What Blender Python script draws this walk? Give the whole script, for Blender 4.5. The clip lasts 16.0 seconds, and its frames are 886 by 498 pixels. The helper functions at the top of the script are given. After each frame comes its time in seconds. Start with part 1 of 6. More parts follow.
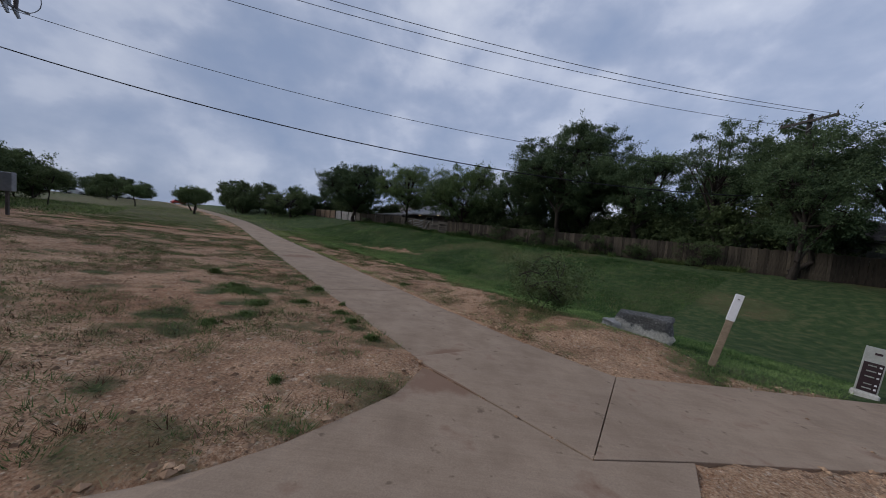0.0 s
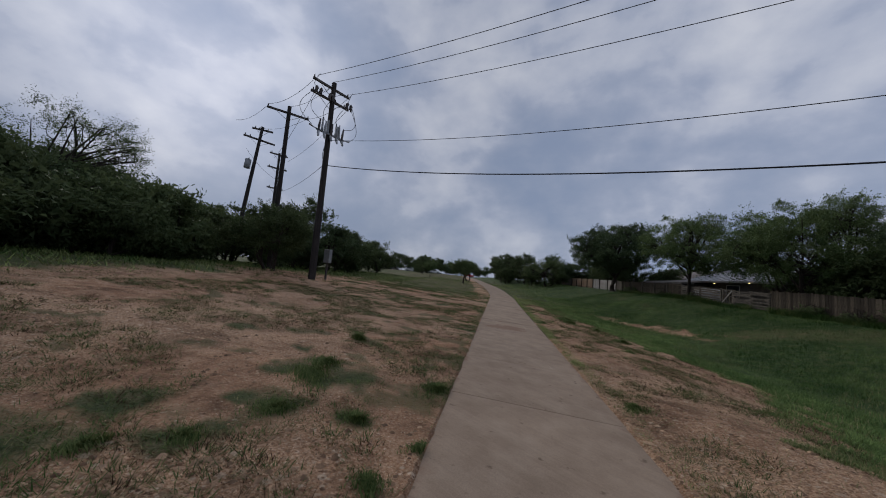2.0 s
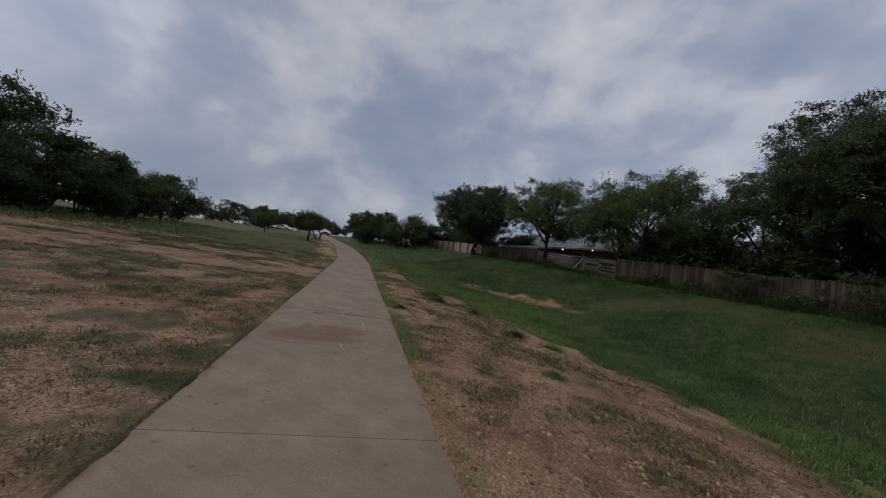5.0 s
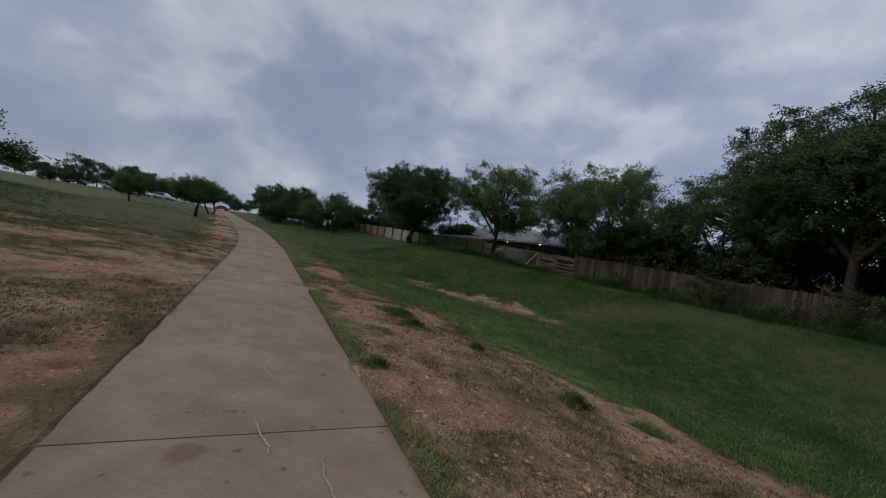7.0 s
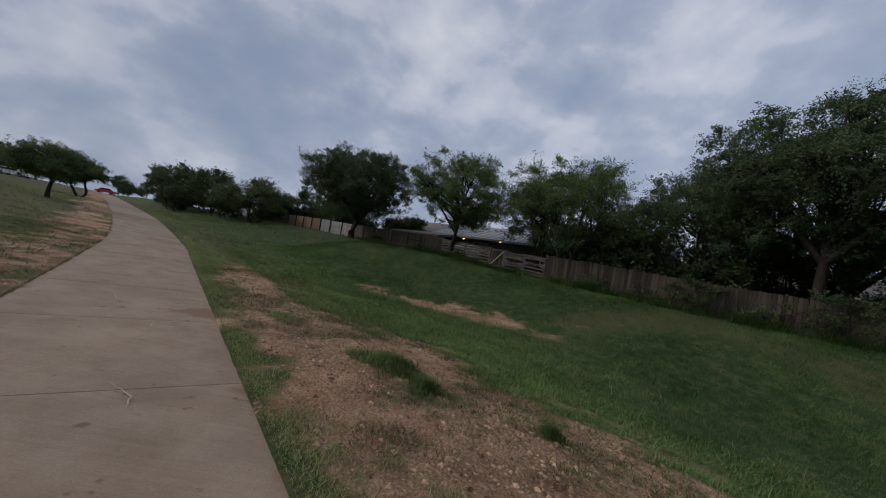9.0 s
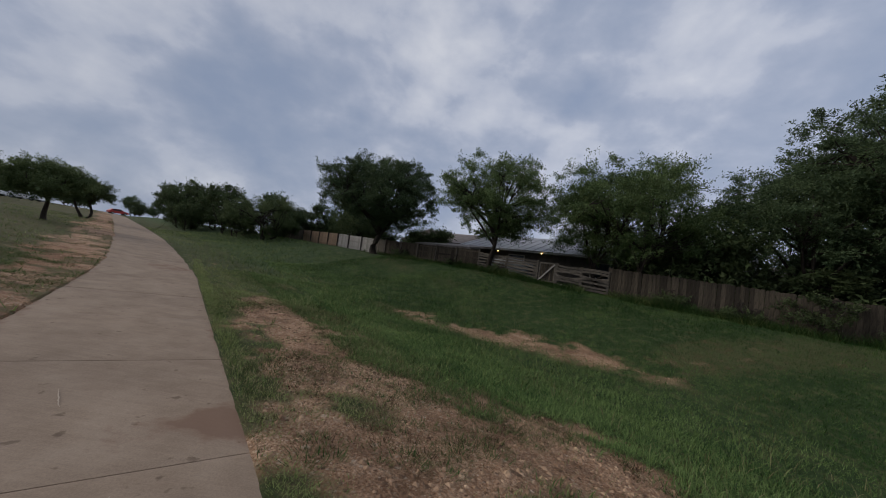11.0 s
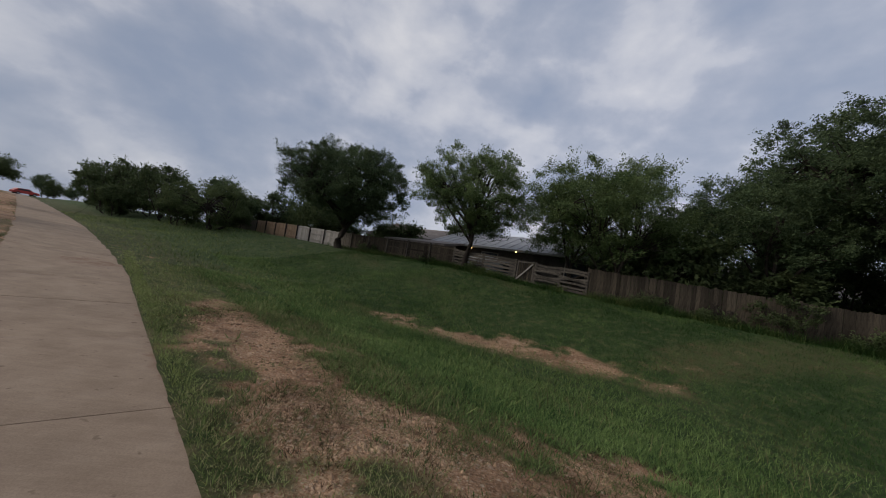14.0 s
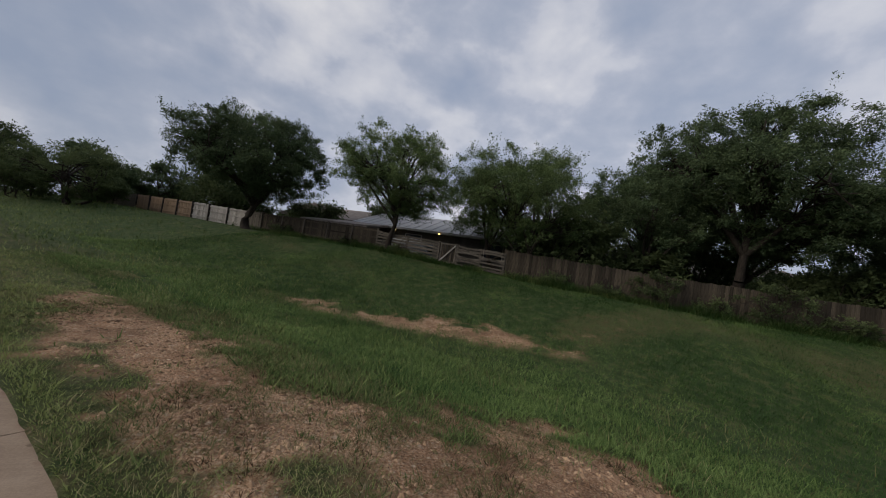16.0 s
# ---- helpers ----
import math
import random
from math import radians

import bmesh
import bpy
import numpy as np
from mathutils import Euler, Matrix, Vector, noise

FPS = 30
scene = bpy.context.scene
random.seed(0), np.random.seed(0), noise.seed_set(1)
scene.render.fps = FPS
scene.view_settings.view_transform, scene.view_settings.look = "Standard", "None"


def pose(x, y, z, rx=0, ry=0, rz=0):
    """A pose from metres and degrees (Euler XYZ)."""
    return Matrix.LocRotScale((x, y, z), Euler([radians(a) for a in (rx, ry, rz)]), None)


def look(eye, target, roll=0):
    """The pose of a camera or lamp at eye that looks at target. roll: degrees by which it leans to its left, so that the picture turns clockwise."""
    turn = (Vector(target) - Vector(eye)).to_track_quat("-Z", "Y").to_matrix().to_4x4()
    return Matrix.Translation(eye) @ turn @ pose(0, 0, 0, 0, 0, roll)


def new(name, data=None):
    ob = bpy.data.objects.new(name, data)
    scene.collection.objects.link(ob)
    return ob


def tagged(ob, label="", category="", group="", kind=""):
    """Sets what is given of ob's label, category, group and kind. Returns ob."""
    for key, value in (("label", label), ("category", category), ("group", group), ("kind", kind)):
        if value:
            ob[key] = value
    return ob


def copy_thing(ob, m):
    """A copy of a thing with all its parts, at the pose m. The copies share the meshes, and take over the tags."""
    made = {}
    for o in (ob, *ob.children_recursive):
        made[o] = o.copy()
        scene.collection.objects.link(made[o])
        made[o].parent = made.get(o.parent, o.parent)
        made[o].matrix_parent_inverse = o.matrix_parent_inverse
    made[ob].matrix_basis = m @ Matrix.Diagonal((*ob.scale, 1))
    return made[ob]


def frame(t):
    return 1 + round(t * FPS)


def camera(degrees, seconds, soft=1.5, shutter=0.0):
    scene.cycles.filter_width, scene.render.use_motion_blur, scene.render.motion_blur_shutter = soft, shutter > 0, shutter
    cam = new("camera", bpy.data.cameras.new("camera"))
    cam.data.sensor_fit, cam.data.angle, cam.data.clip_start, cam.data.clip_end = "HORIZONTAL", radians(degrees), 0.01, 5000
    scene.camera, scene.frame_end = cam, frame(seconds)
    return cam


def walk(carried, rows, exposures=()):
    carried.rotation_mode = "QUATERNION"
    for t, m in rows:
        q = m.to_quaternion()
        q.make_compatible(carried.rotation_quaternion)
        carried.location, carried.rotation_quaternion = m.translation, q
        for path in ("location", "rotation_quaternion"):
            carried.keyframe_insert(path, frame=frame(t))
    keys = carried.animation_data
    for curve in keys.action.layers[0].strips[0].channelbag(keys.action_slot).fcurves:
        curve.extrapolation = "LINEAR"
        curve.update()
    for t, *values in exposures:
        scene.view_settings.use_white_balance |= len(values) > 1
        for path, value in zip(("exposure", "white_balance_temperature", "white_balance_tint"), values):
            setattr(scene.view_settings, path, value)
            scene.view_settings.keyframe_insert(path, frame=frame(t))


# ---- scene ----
SKY, SUN = 1.26, 1.5
cam = camera(106.5, 16.0, soft=1.0)
EXPOSURES = [(0.0, -0.02, 6000, 10), (0.5, -0.14, 6000, 10), (1.5, -0.14, 6150, 10), (2.5, -0.26, 6350, 10), (3.0, -0.26, 6400, 10), (4.0, -0.26, 6600, 10), (6.5, -0.18, 6350, 9), (9.5, -0.08, 6350, 9), (12.5, -0.06, 6550, 9), (16.0, 0.06, 6800, 9)]
PATH = [
    (0, (0.118, -0.364, 1.636), (0.126, 1.632, 1.504), 4.78),
    (0.5, (0.289, 0.666, 1.577), (-0.032, 2.640, 1.545), 5.00),
    (1, (0.437, 1.767, 1.514), (-0.235, 3.650, 1.511), 5.24),
    (1.5, (0.437, 2.992, 1.460), (-0.451, 4.783, 1.544), 5.75),
    (2, (0.403, 4.145, 1.431), (-0.999, 5.563, 1.594), 4.91),
    (2.5, (0.213, 5.317, 1.410), (-1.764, 5.561, 1.594), 1.39),
    (3, (-0.056, 6.365, 1.389), (-2.046, 6.519, 1.525), 1.13),
    (3.5, (-0.436, 7.167, 1.381), (-1.760, 8.665, 1.449), 6.81),
    (4, (-1.073, 8.096, 1.368), (-1.891, 9.921, 1.420), 7.57),
    (6.3, (-4.596, 12.157, 1.414), (-5.096, 14.093, 1.364), 9.02),
    (6.5, (-4.876, 12.505, 1.421), (-5.235, 14.473, 1.400), 9.24),
    (7, (-5.482, 13.392, 1.444), (-5.702, 15.380, 1.438), 9.37),
    (7.5, (-5.976, 14.257, 1.441), (-6.117, 16.252, 1.439), 9.74),
    (8, (-6.461, 14.999, 1.390), (-6.442, 16.999, 1.392), 9.88),
    (8.5, (-6.809, 15.843, 1.394), (-6.603, 17.832, 1.409), 9.94),
    (9, (-7.174, 16.572, 1.386), (-6.995, 18.564, 1.414), 9.79),
    (9.5, (-7.540, 17.240, 1.397), (-7.518, 19.239, 1.461), 8.80),
    (9.7, (-7.715, 17.510, 1.407), (-7.765, 19.508, 1.488), 8.02),
    (12, (-9.485, 20.203, 1.395), (-9.204, 22.181, 1.485), 8.61),
    (12.5, (-9.639, 20.413, 1.378), (-9.339, 22.388, 1.473), 8.95),
    (13, (-9.697, 20.488, 1.380), (-9.363, 22.458, 1.475), 9.09),
    (13.5, (-9.687, 20.486, 1.382), (-9.337, 22.453, 1.479), 9.08),
    (14, (-9.685, 20.455, 1.377), (-9.311, 22.417, 1.470), 9.12),
    (14.5, (-9.706, 20.468, 1.384), (-9.267, 22.418, 1.467), 9.11),
    (15, (-9.709, 20.489, 1.388), (-9.186, 22.418, 1.463), 9.09),
    (15.5, (-9.714, 20.504, 1.393), (-9.045, 22.387, 1.455), 9.01),
    (16, (-9.743, 20.521, 1.404), (-8.916, 22.341, 1.458), 8.66),
]

walk(cam, [(t, look(eye, target, roll)) for t, eye, target, roll in PATH], EXPOSURES)

# ---- light: an overcast evening sky and a weak, wide sun behind the cloud ----
SUN_YAW, SUN_EL = 84.0, 27.0
world = bpy.data.worlds.new("evening_sky")
scene.world = world
world.use_nodes = True
wn, wl = world.node_tree.nodes, world.node_tree.links
wn.clear()


def wnode(kind, **values):
    nd = wn.new(kind)
    for k, v in values.items():
        nd.inputs[k].default_value = v
    return nd


sky = wn.new("ShaderNodeTexSky")
sky.sky_type, sky.sun_disc = "NISHITA", False
sky.sun_elevation, sky.sun_rotation = radians(SUN_EL), radians(-SUN_YAW)
coords = wn.new("ShaderNodeTexCoord")
# cloud sheet: wide bands, then lumps
sheet = wnode("ShaderNodeTexNoise", Scale=1.9, Detail=4.0, Roughness=0.5, Distortion=0.3)
lumps = wnode("ShaderNodeTexNoise", Scale=5.4, Detail=7.0, Roughness=0.5, Distortion=0.1)
turn = wn.new("ShaderNodeMapping")
turn.inputs["Rotation"].default_value = (0, 0, radians(28))
turn.inputs["Scale"].default_value = (1.0, 1.0, 1.2)
turn.inputs["Location"].default_value = (3.1, 1.7, 0)
wl.new(coords.outputs["Generated"], turn.inputs[0])
wl.new(turn.outputs[0], sheet.inputs["Vector"])
squash = wn.new("ShaderNodeMapping")
squash.inputs["Scale"].default_value = (1.0, 1.0, 1.5)
wl.new(coords.outputs["Generated"], squash.inputs[0])
wl.new(squash.outputs[0], lumps.inputs["Vector"])
both = wn.new("ShaderNodeMath")
both.operation = "MULTIPLY_ADD"
both.inputs[1].default_value = 0.62
wl.new(lumps.outputs["Fac"], both.inputs[0])
half = wn.new("ShaderNodeMath")
half.operation = "MULTIPLY"
half.inputs[1].default_value = 0.44
wl.new(sheet.outputs["Fac"], half.inputs[0])
wl.new(half.outputs[0], both.inputs[2])
ramp = wn.new("ShaderNodeValToRGB")
ramp.color_ramp.interpolation = "B_SPLINE"
el = ramp.color_ramp.elements
el[0].position, el[0].color = 0.37, (0.215, 0.262, 0.370, 1)
el[1].position, el[1].color = 0.79, (0.63, 0.63, 0.66, 1)
e2 = el.new(0.48)
e2.color = (0.272, 0.310, 0.405, 1)
e3 = el.new(0.57)
e3.color = (0.340, 0.370, 0.462, 1)
wl.new(both.outputs[0], ramp.inputs[0])
cover = wn.new("ShaderNodeMix")
cover.data_type = "RGBA"
cover.inputs[0].default_value = 0.93
sky_dim = wn.new("ShaderNodeVectorMath")
sky_dim.operation = "SCALE"
sky_dim.inputs["Scale"].default_value = 0.05
wl.new(sky.outputs[0], sky_dim.inputs[0])
wl.new(sky_dim.outputs[0], cover.inputs[6])
wl.new(ramp.outputs[0], cover.inputs[7])
back = wnode("ShaderNodeBackground", Strength=SKY)
# the cloud glows softly round the hidden sun
near_sun = wn.new("ShaderNodeVectorMath")
near_sun.operation = "DOT_PRODUCT"
near_sun.inputs[1].default_value = (-math.sin(radians(SUN_YAW)) * math.cos(radians(SUN_EL)), math.cos(radians(SUN_YAW)) * math.cos(radians(SUN_EL)), math.sin(radians(SUN_EL)))
wl.new(coords.outputs["Generated"], near_sun.inputs[0])
clip_sun = wn.new("ShaderNodeMath")
clip_sun.operation = "MAXIMUM"
clip_sun.inputs[1].default_value = 0.0
wl.new(near_sun.outputs["Value"], clip_sun.inputs[0])
narrow = wn.new("ShaderNodeMath")
narrow.operation = "POWER"
narrow.inputs[1].default_value = 16.0
wl.new(clip_sun.outputs[0], narrow.inputs[0])
# thinner cloud, and so a brighter sky, away to the north-east
thin_side = wn.new("ShaderNodeVectorMath")
thin_side.operation = "DOT_PRODUCT"
thin_side.inputs[1].default_value = (0.866, 0.5, -0.25)
wl.new(coords.outputs["Generated"], thin_side.inputs[0])
side_gain = wn.new("ShaderNodeMath")
side_gain.operation = "MULTIPLY_ADD"
side_gain.inputs[1].default_value, side_gain.inputs[2].default_value = 0.17, 0.95
wl.new(thin_side.outputs["Value"], side_gain.inputs[0])
west = wn.new("ShaderNodeMath")
west.operation = "MULTIPLY_ADD"
west.inputs[1].default_value = 0.50
wl.new(side_gain.outputs[0], west.inputs[2])
wl.new(narrow.outputs[0], west.inputs[0])
thick = wn.new("ShaderNodeVectorMath")
thick.operation = "SCALE"
wl.new(cover.outputs[2], thick.inputs[0])
wl.new(west.outputs[0], thick.inputs["Scale"])
wl.new(thick.outputs[0], back.inputs[0])
wout = wn.new("ShaderNodeOutputWorld")
wl.new(back.outputs[0], wout.inputs[0])

sun_data = bpy.data.lights.new("sun", "SUN")
sun_data.energy, sun_data.angle, sun_data.color = SUN, radians(35), (1.0, 0.93, 0.85)
sun = new("sun", sun_data)
yaw_s, el_s = radians(SUN_YAW), radians(SUN_EL)
from_sun = Vector((-math.sin(yaw_s) * math.cos(el_s), math.cos(yaw_s) * math.cos(el_s), math.sin(el_s)))
sun.matrix_world = look(from_sun * 100, (0, 0, 0))

# ---- materials ----


def shader(name, rough=0.8, metal=0.0):
    m = bpy.data.materials.new(name)
    m.use_nodes = True
    nt = m.node_tree
    b = nt.nodes["Principled BSDF"]
    b.inputs["Roughness"].default_value, b.inputs["Metallic"].default_value = rough, metal
    b.inputs["Specular IOR Level"].default_value = 0.25
    return m, nt, b


def noise_node(nt, scale, detail=5.0, rough=0.6, coords_out=None):
    n = nt.nodes.new("ShaderNodeTexNoise")
    n.inputs["Scale"].default_value, n.inputs["Detail"].default_value, n.inputs["Roughness"].default_value = scale, detail, rough
    nt.links.new(coords_out or object_coords(nt), n.inputs["Vector"])
    return n


def object_coords(nt):
    return nt.nodes.new("ShaderNodeTexCoord").outputs["Object"]


def ramp_node(nt, src, stops):
    r = nt.nodes.new("ShaderNodeValToRGB")
    e = r.color_ramp.elements
    e[0].position, e[0].color = stops[0][0], (*stops[0][1], 1)
    e[1].position, e[1].color = stops[-1][0], (*stops[-1][1], 1)
    for p, c in stops[1:-1]:
        e.new(p).color = (*c, 1)
    nt.links.new(src, r.inputs[0])
    return r.outputs[0]


def mix_node(nt, fac, a, b, mode="MIX"):
    m = nt.nodes.new("ShaderNodeMix")
    m.data_type, m.blend_type = "RGBA", mode
    for sock, v in ((m.inputs[0], fac), (m.inputs[6], a), (m.inputs[7], b)):
        if isinstance(v, (int, float)):
            sock.default_value = v
        elif isinstance(v, tuple):
            sock.default_value = (*v, 1)
        else:
            nt.links.new(v, sock)
    return m.outputs[2]


def math_node(nt, op, a, b=0.0, c=0.0):
    m = nt.nodes.new("ShaderNodeMath")
    m.operation = op
    for i, v in enumerate((a, b, c)):
        if isinstance(v, (int, float)):
            m.inputs[i].default_value = v
        else:
            nt.links.new(v, m.inputs[i])
    return m.outputs[0]


def bump_node(nt, b, height, strength=0.4, dist=0.02):
    n = nt.nodes.new("ShaderNodeBump")
    n.inputs["Strength"].default_value, n.inputs["Distance"].default_value = strength, dist
    nt.links.new(height, n.inputs["Height"])
    nt.links.new(n.outputs[0], b.inputs["Normal"])


def grainy(name, dark, light, scale=8.0, fine=60.0, rough=0.85, bump=0.3, dist=0.01, metal=0.0, stretch=None, vary=0.4):
    """A mottled surface: large stains, fine grain and relief, with a tone of its own for each object."""
    m, nt, b = shader(name, rough, metal)
    co = object_coords(nt)
    if stretch:
        mp = nt.nodes.new("ShaderNodeMapping")
        mp.inputs["Scale"].default_value = stretch
        nt.links.new(co, mp.inputs[0])
        co = mp.outputs[0]
    big, small = noise_node(nt, scale, 4, 0.6, co), noise_node(nt, fine, 3, 0.7, co)
    t = math_node(nt, "MULTIPLY_ADD", small.outputs["Fac"], 0.45, math_node(nt, "MULTIPLY", big.outputs["Fac"], 0.6))
    col = ramp_node(nt, t, [(0.36, dark), (0.70, light)])
    info = nt.nodes.new("ShaderNodeObjectInfo")
    hue = nt.nodes.new("ShaderNodeHueSaturation")
    nt.links.new(col, hue.inputs["Color"])
    nt.links.new(math_node(nt, "MULTIPLY_ADD", info.outputs["Random"], vary, 1.0 - vary / 2), hue.inputs["Value"])
    nt.links.new(hue.outputs[0], b.inputs["Base Color"])
    bump_node(nt, b, t, bump, dist)
    return m


def foliage(name, dark, light, rough=0.6):
    """Leaf colours vary by the tint that each leaf carries; thin leaves let some light through."""
    m, nt, b = shader(name, rough)
    b.inputs["Specular IOR Level"].default_value = 0.08
    at = nt.nodes.new("ShaderNodeAttribute")
    at.attribute_name = "tint"
    info = nt.nodes.new("ShaderNodeObjectInfo")
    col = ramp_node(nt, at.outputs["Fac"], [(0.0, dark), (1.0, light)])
    hue = nt.nodes.new("ShaderNodeHueSaturation")
    nt.links.new(col, hue.inputs["Color"])
    nt.links.new(math_node(nt, "MULTIPLY_ADD", info.outputs["Random"], 0.3, 0.85), hue.inputs["Value"])
    nt.links.new(hue.outputs[0], b.inputs["Base Color"])
    tr = nt.nodes.new("ShaderNodeBsdfTranslucent")
    nt.links.new(hue.outputs[0], tr.inputs[0])
    ms = nt.nodes.new("ShaderNodeMixShader")
    ms.inputs[0].default_value = 0.25
    nt.links.new(b.outputs[0], ms.inputs[1])
    nt.links.new(tr.outputs[0], ms.inputs[2])
    nt.links.new(ms.outputs[0], nt.nodes["Material Output"].inputs[0])
    return m


def ground_material():
    m, nt, b = shader("soil_and_turf", 0.95)
    co = object_coords(nt)
    attr = nt.nodes.new("ShaderNodeAttribute")
    attr.attribute_name = "cover"
    sep = nt.nodes.new("ShaderNodeSeparateColor")
    nt.links.new(attr.outputs["Color"], sep.inputs[0])
    # bare soil: reddish caliche with paler crushed stone
    patches = noise_node(nt, 0.55, 6, 0.62, co)
    mid = noise_node(nt, 3.2, 6, 0.65, co)
    grit = noise_node(nt, 38, 4, 0.75, co)
    vor = nt.nodes.new("ShaderNodeTexVoronoi")
    vor.inputs["Scale"].default_value = 26
    nt.links.new(co, vor.inputs["Vector"])
    red = ramp_node(nt, mid.outputs["Fac"], [(0.32, (0.150, 0.068, 0.036)), (0.48, (0.360, 0.188, 0.103)), (0.66, (0.55, 0.345, 0.218))])
    pale = ramp_node(nt, grit.outputs["Fac"], [(0.34, (0.215, 0.114, 0.062)), (0.5, (0.495, 0.305, 0.180)), (0.64, (0.75, 0.540, 0.370))])
    stony = math_node(nt, "SMOOTH_MAX", 0.0, sep.outputs[1], 0.05)
    soil = mix_node(nt, math_node(nt, "MULTIPLY", stony, math_node(nt, "ADD", math_node(nt, "MULTIPLY_ADD", math_node(nt, "SUBTRACT", patches.outputs["Fac"], 0.5), 2.6, 0.5), 0.3)), red, pale)
    speck = ramp_node(nt, vor.outputs["Distance"], [(0.0, (1.25, 1.22, 1.18)), (0.22, (1.0, 1.0, 1.0)), (0.6, (0.72, 0.7, 0.68))])
    soil = mix_node(nt, 0.45, soil, speck, "MULTIPLY")
    # crushed stones of many sizes, each with its own tone
    for scale_v, amount in ((9.0, 0.08), (15.0, 0.17), (26.0, 0.28), (48.0, 0.34)):
        cell = nt.nodes.new("ShaderNodeTexVoronoi")
        cell.inputs["Scale"].default_value = scale_v
        nt.links.new(co, cell.inputs["Vector"])
        tone = nt.nodes.new("ShaderNodeSeparateColor")
        nt.links.new(cell.outputs["Color"], tone.inputs[0])
        stone = ramp_node(nt, tone.outputs[1], [(0.0, (0.17, 0.090, 0.050)), (0.5, (0.40, 0.265, 0.170)), (1.0, (0.63, 0.48, 0.345))])
        inside = ramp_node(nt, cell.outputs["Distance"], [(0.26, (1, 1, 1)), (0.36, (0, 0, 0))])
        chosen = math_node(nt, "GREATER_THAN", math_node(nt, "MULTIPLY", tone.outputs[0], math_node(nt, "ADD", stony, 0.35)), 1.0 - amount)
        soil = mix_node(nt, math_node(nt, "MULTIPLY", inside, chosen), soil, stone)
    # damp and worn patches
    damp = noise_node(nt, 1.1, 5, 0.7, co)
    soil = mix_node(nt, 0.75, soil, ramp_node(nt, damp.outputs["Fac"], [(0.36, (0.55, 0.53, 0.50)), (0.5, (1.0, 1.0, 1.0)), (0.64, (1.24, 1.23, 1.21))]), "MULTIPLY")
    # turf base under the blades
    turf = ramp_node(nt, mid.outputs["Fac"], [(0.34, (0.040, 0.060, 0.018)), (0.5, (0.074, 0.090, 0.031)), (0.64, (0.140, 0.122, 0.060))])
    lush = ramp_node(nt, mid.outputs["Fac"], [(0.34, (0.028, 0.056, 0.016)), (0.5, (0.054, 0.088, 0.027)), (0.66, (0.112, 0.118, 0.050))])
    turf = mix_node(nt, sep.outputs[2], turf, lush)
    ragged = math_node(nt, "ADD", sep.outputs[0], math_node(nt, "MULTIPLY", math_node(nt, "SUBTRACT", grit.outputs["Fac"], 0.5), 0.9))
    ragged = math_node(nt, "ADD", ragged, math_node(nt, "MULTIPLY", math_node(nt, "SUBTRACT", mid.outputs["Fac"], 0.5), 0.7))
    edge = ramp_node(nt, ragged, [(0.30, (0, 0, 0)), (0.85, (1, 1, 1))])
    nt.links.new(mix_node(nt, edge, soil, turf), b.inputs["Base Color"])
    h = math_node(nt, "ADD", math_node(nt, "MULTIPLY", grit.outputs["Fac"], 0.6), math_node(nt, "ADD", mid.outputs["Fac"], math_node(nt, "MULTIPLY", vor.outputs["Distance"], -0.5)))
    bump_node(nt, b, h, 0.95, 0.075)
    return m


def concrete_material():
    m, nt, b = shader("brushed_concrete", 0.9)
    geo = nt.nodes.new("ShaderNodeNewGeometry")
    co = geo.outputs["Position"]
    big, mid, fine = noise_node(nt, 0.5, 5, 0.6, co), noise_node(nt, 2.4, 6, 0.6, co), noise_node(nt, 70, 3, 0.7, co)
    col = ramp_node(nt, mid.outputs["Fac"], [(0.3, (0.262, 0.191, 0.134)), (0.52, (0.318, 0.236, 0.168)), (0.70, (0.365, 0.278, 0.202))])
    col = mix_node(nt, 0.5, col, ramp_node(nt, big.outputs["Fac"], [(0.35, (0.82, 0.80, 0.79)), (0.65, (1.1, 1.08, 1.06))]), "MULTIPLY")
    col = mix_node(nt, 0.5, col, ramp_node(nt, fine.outputs["Fac"], [(0.3, (0.74, 0.74, 0.74)), (0.7, (1.2, 1.2, 1.2))]), "MULTIPLY")
    # brush marks across the path, and dark spots of dirt
    brush = nt.nodes.new("ShaderNodeMapping")
    brush.inputs["Rotation"].default_value = (0, 0, radians(-35))
    brush.inputs["Scale"].default_value = (1.2, 26, 1)
    nt.links.new(co, brush.inputs[0])
    marks = noise_node(nt, 1.0, 4, 0.6, brush.outputs[0])
    col = mix_node(nt, 0.35, col, ramp_node(nt, marks.outputs["Fac"], [(0.35, (0.86, 0.86, 0.86)), (0.65, (1.1, 1.1, 1.1))]), "MULTIPLY")
    spots = noise_node(nt, 7.0, 3, 0.5, co)
    col = mix_node(nt, 0.8, col, ramp_node(nt, spots.outputs["Fac"], [(0.27, (0.5, 0.47, 0.45)), (0.33, (1, 1, 1))]), "MULTIPLY")
    # mud washed over the slabs
    at = nt.nodes.new("ShaderNodeAttribute")
    at.attribute_name = "mud"
    mud = math_node(nt, "ADD", at.outputs["Fac"], math_node(nt, "MULTIPLY", math_node(nt, "SUBTRACT", mid.outputs["Fac"], 0.5), 2.2))
    col = mix_node(nt, ramp_node(nt, mud, [(0.42, (0, 0, 0)), (0.75, (0.8, 0.8, 0.8))]), col, (0.20, 0.115, 0.075))
    nt.links.new(col, b.inputs["Base Color"])
    bump_node(nt, b, fine.outputs["Fac"], 0.35, 0.004)
    return m


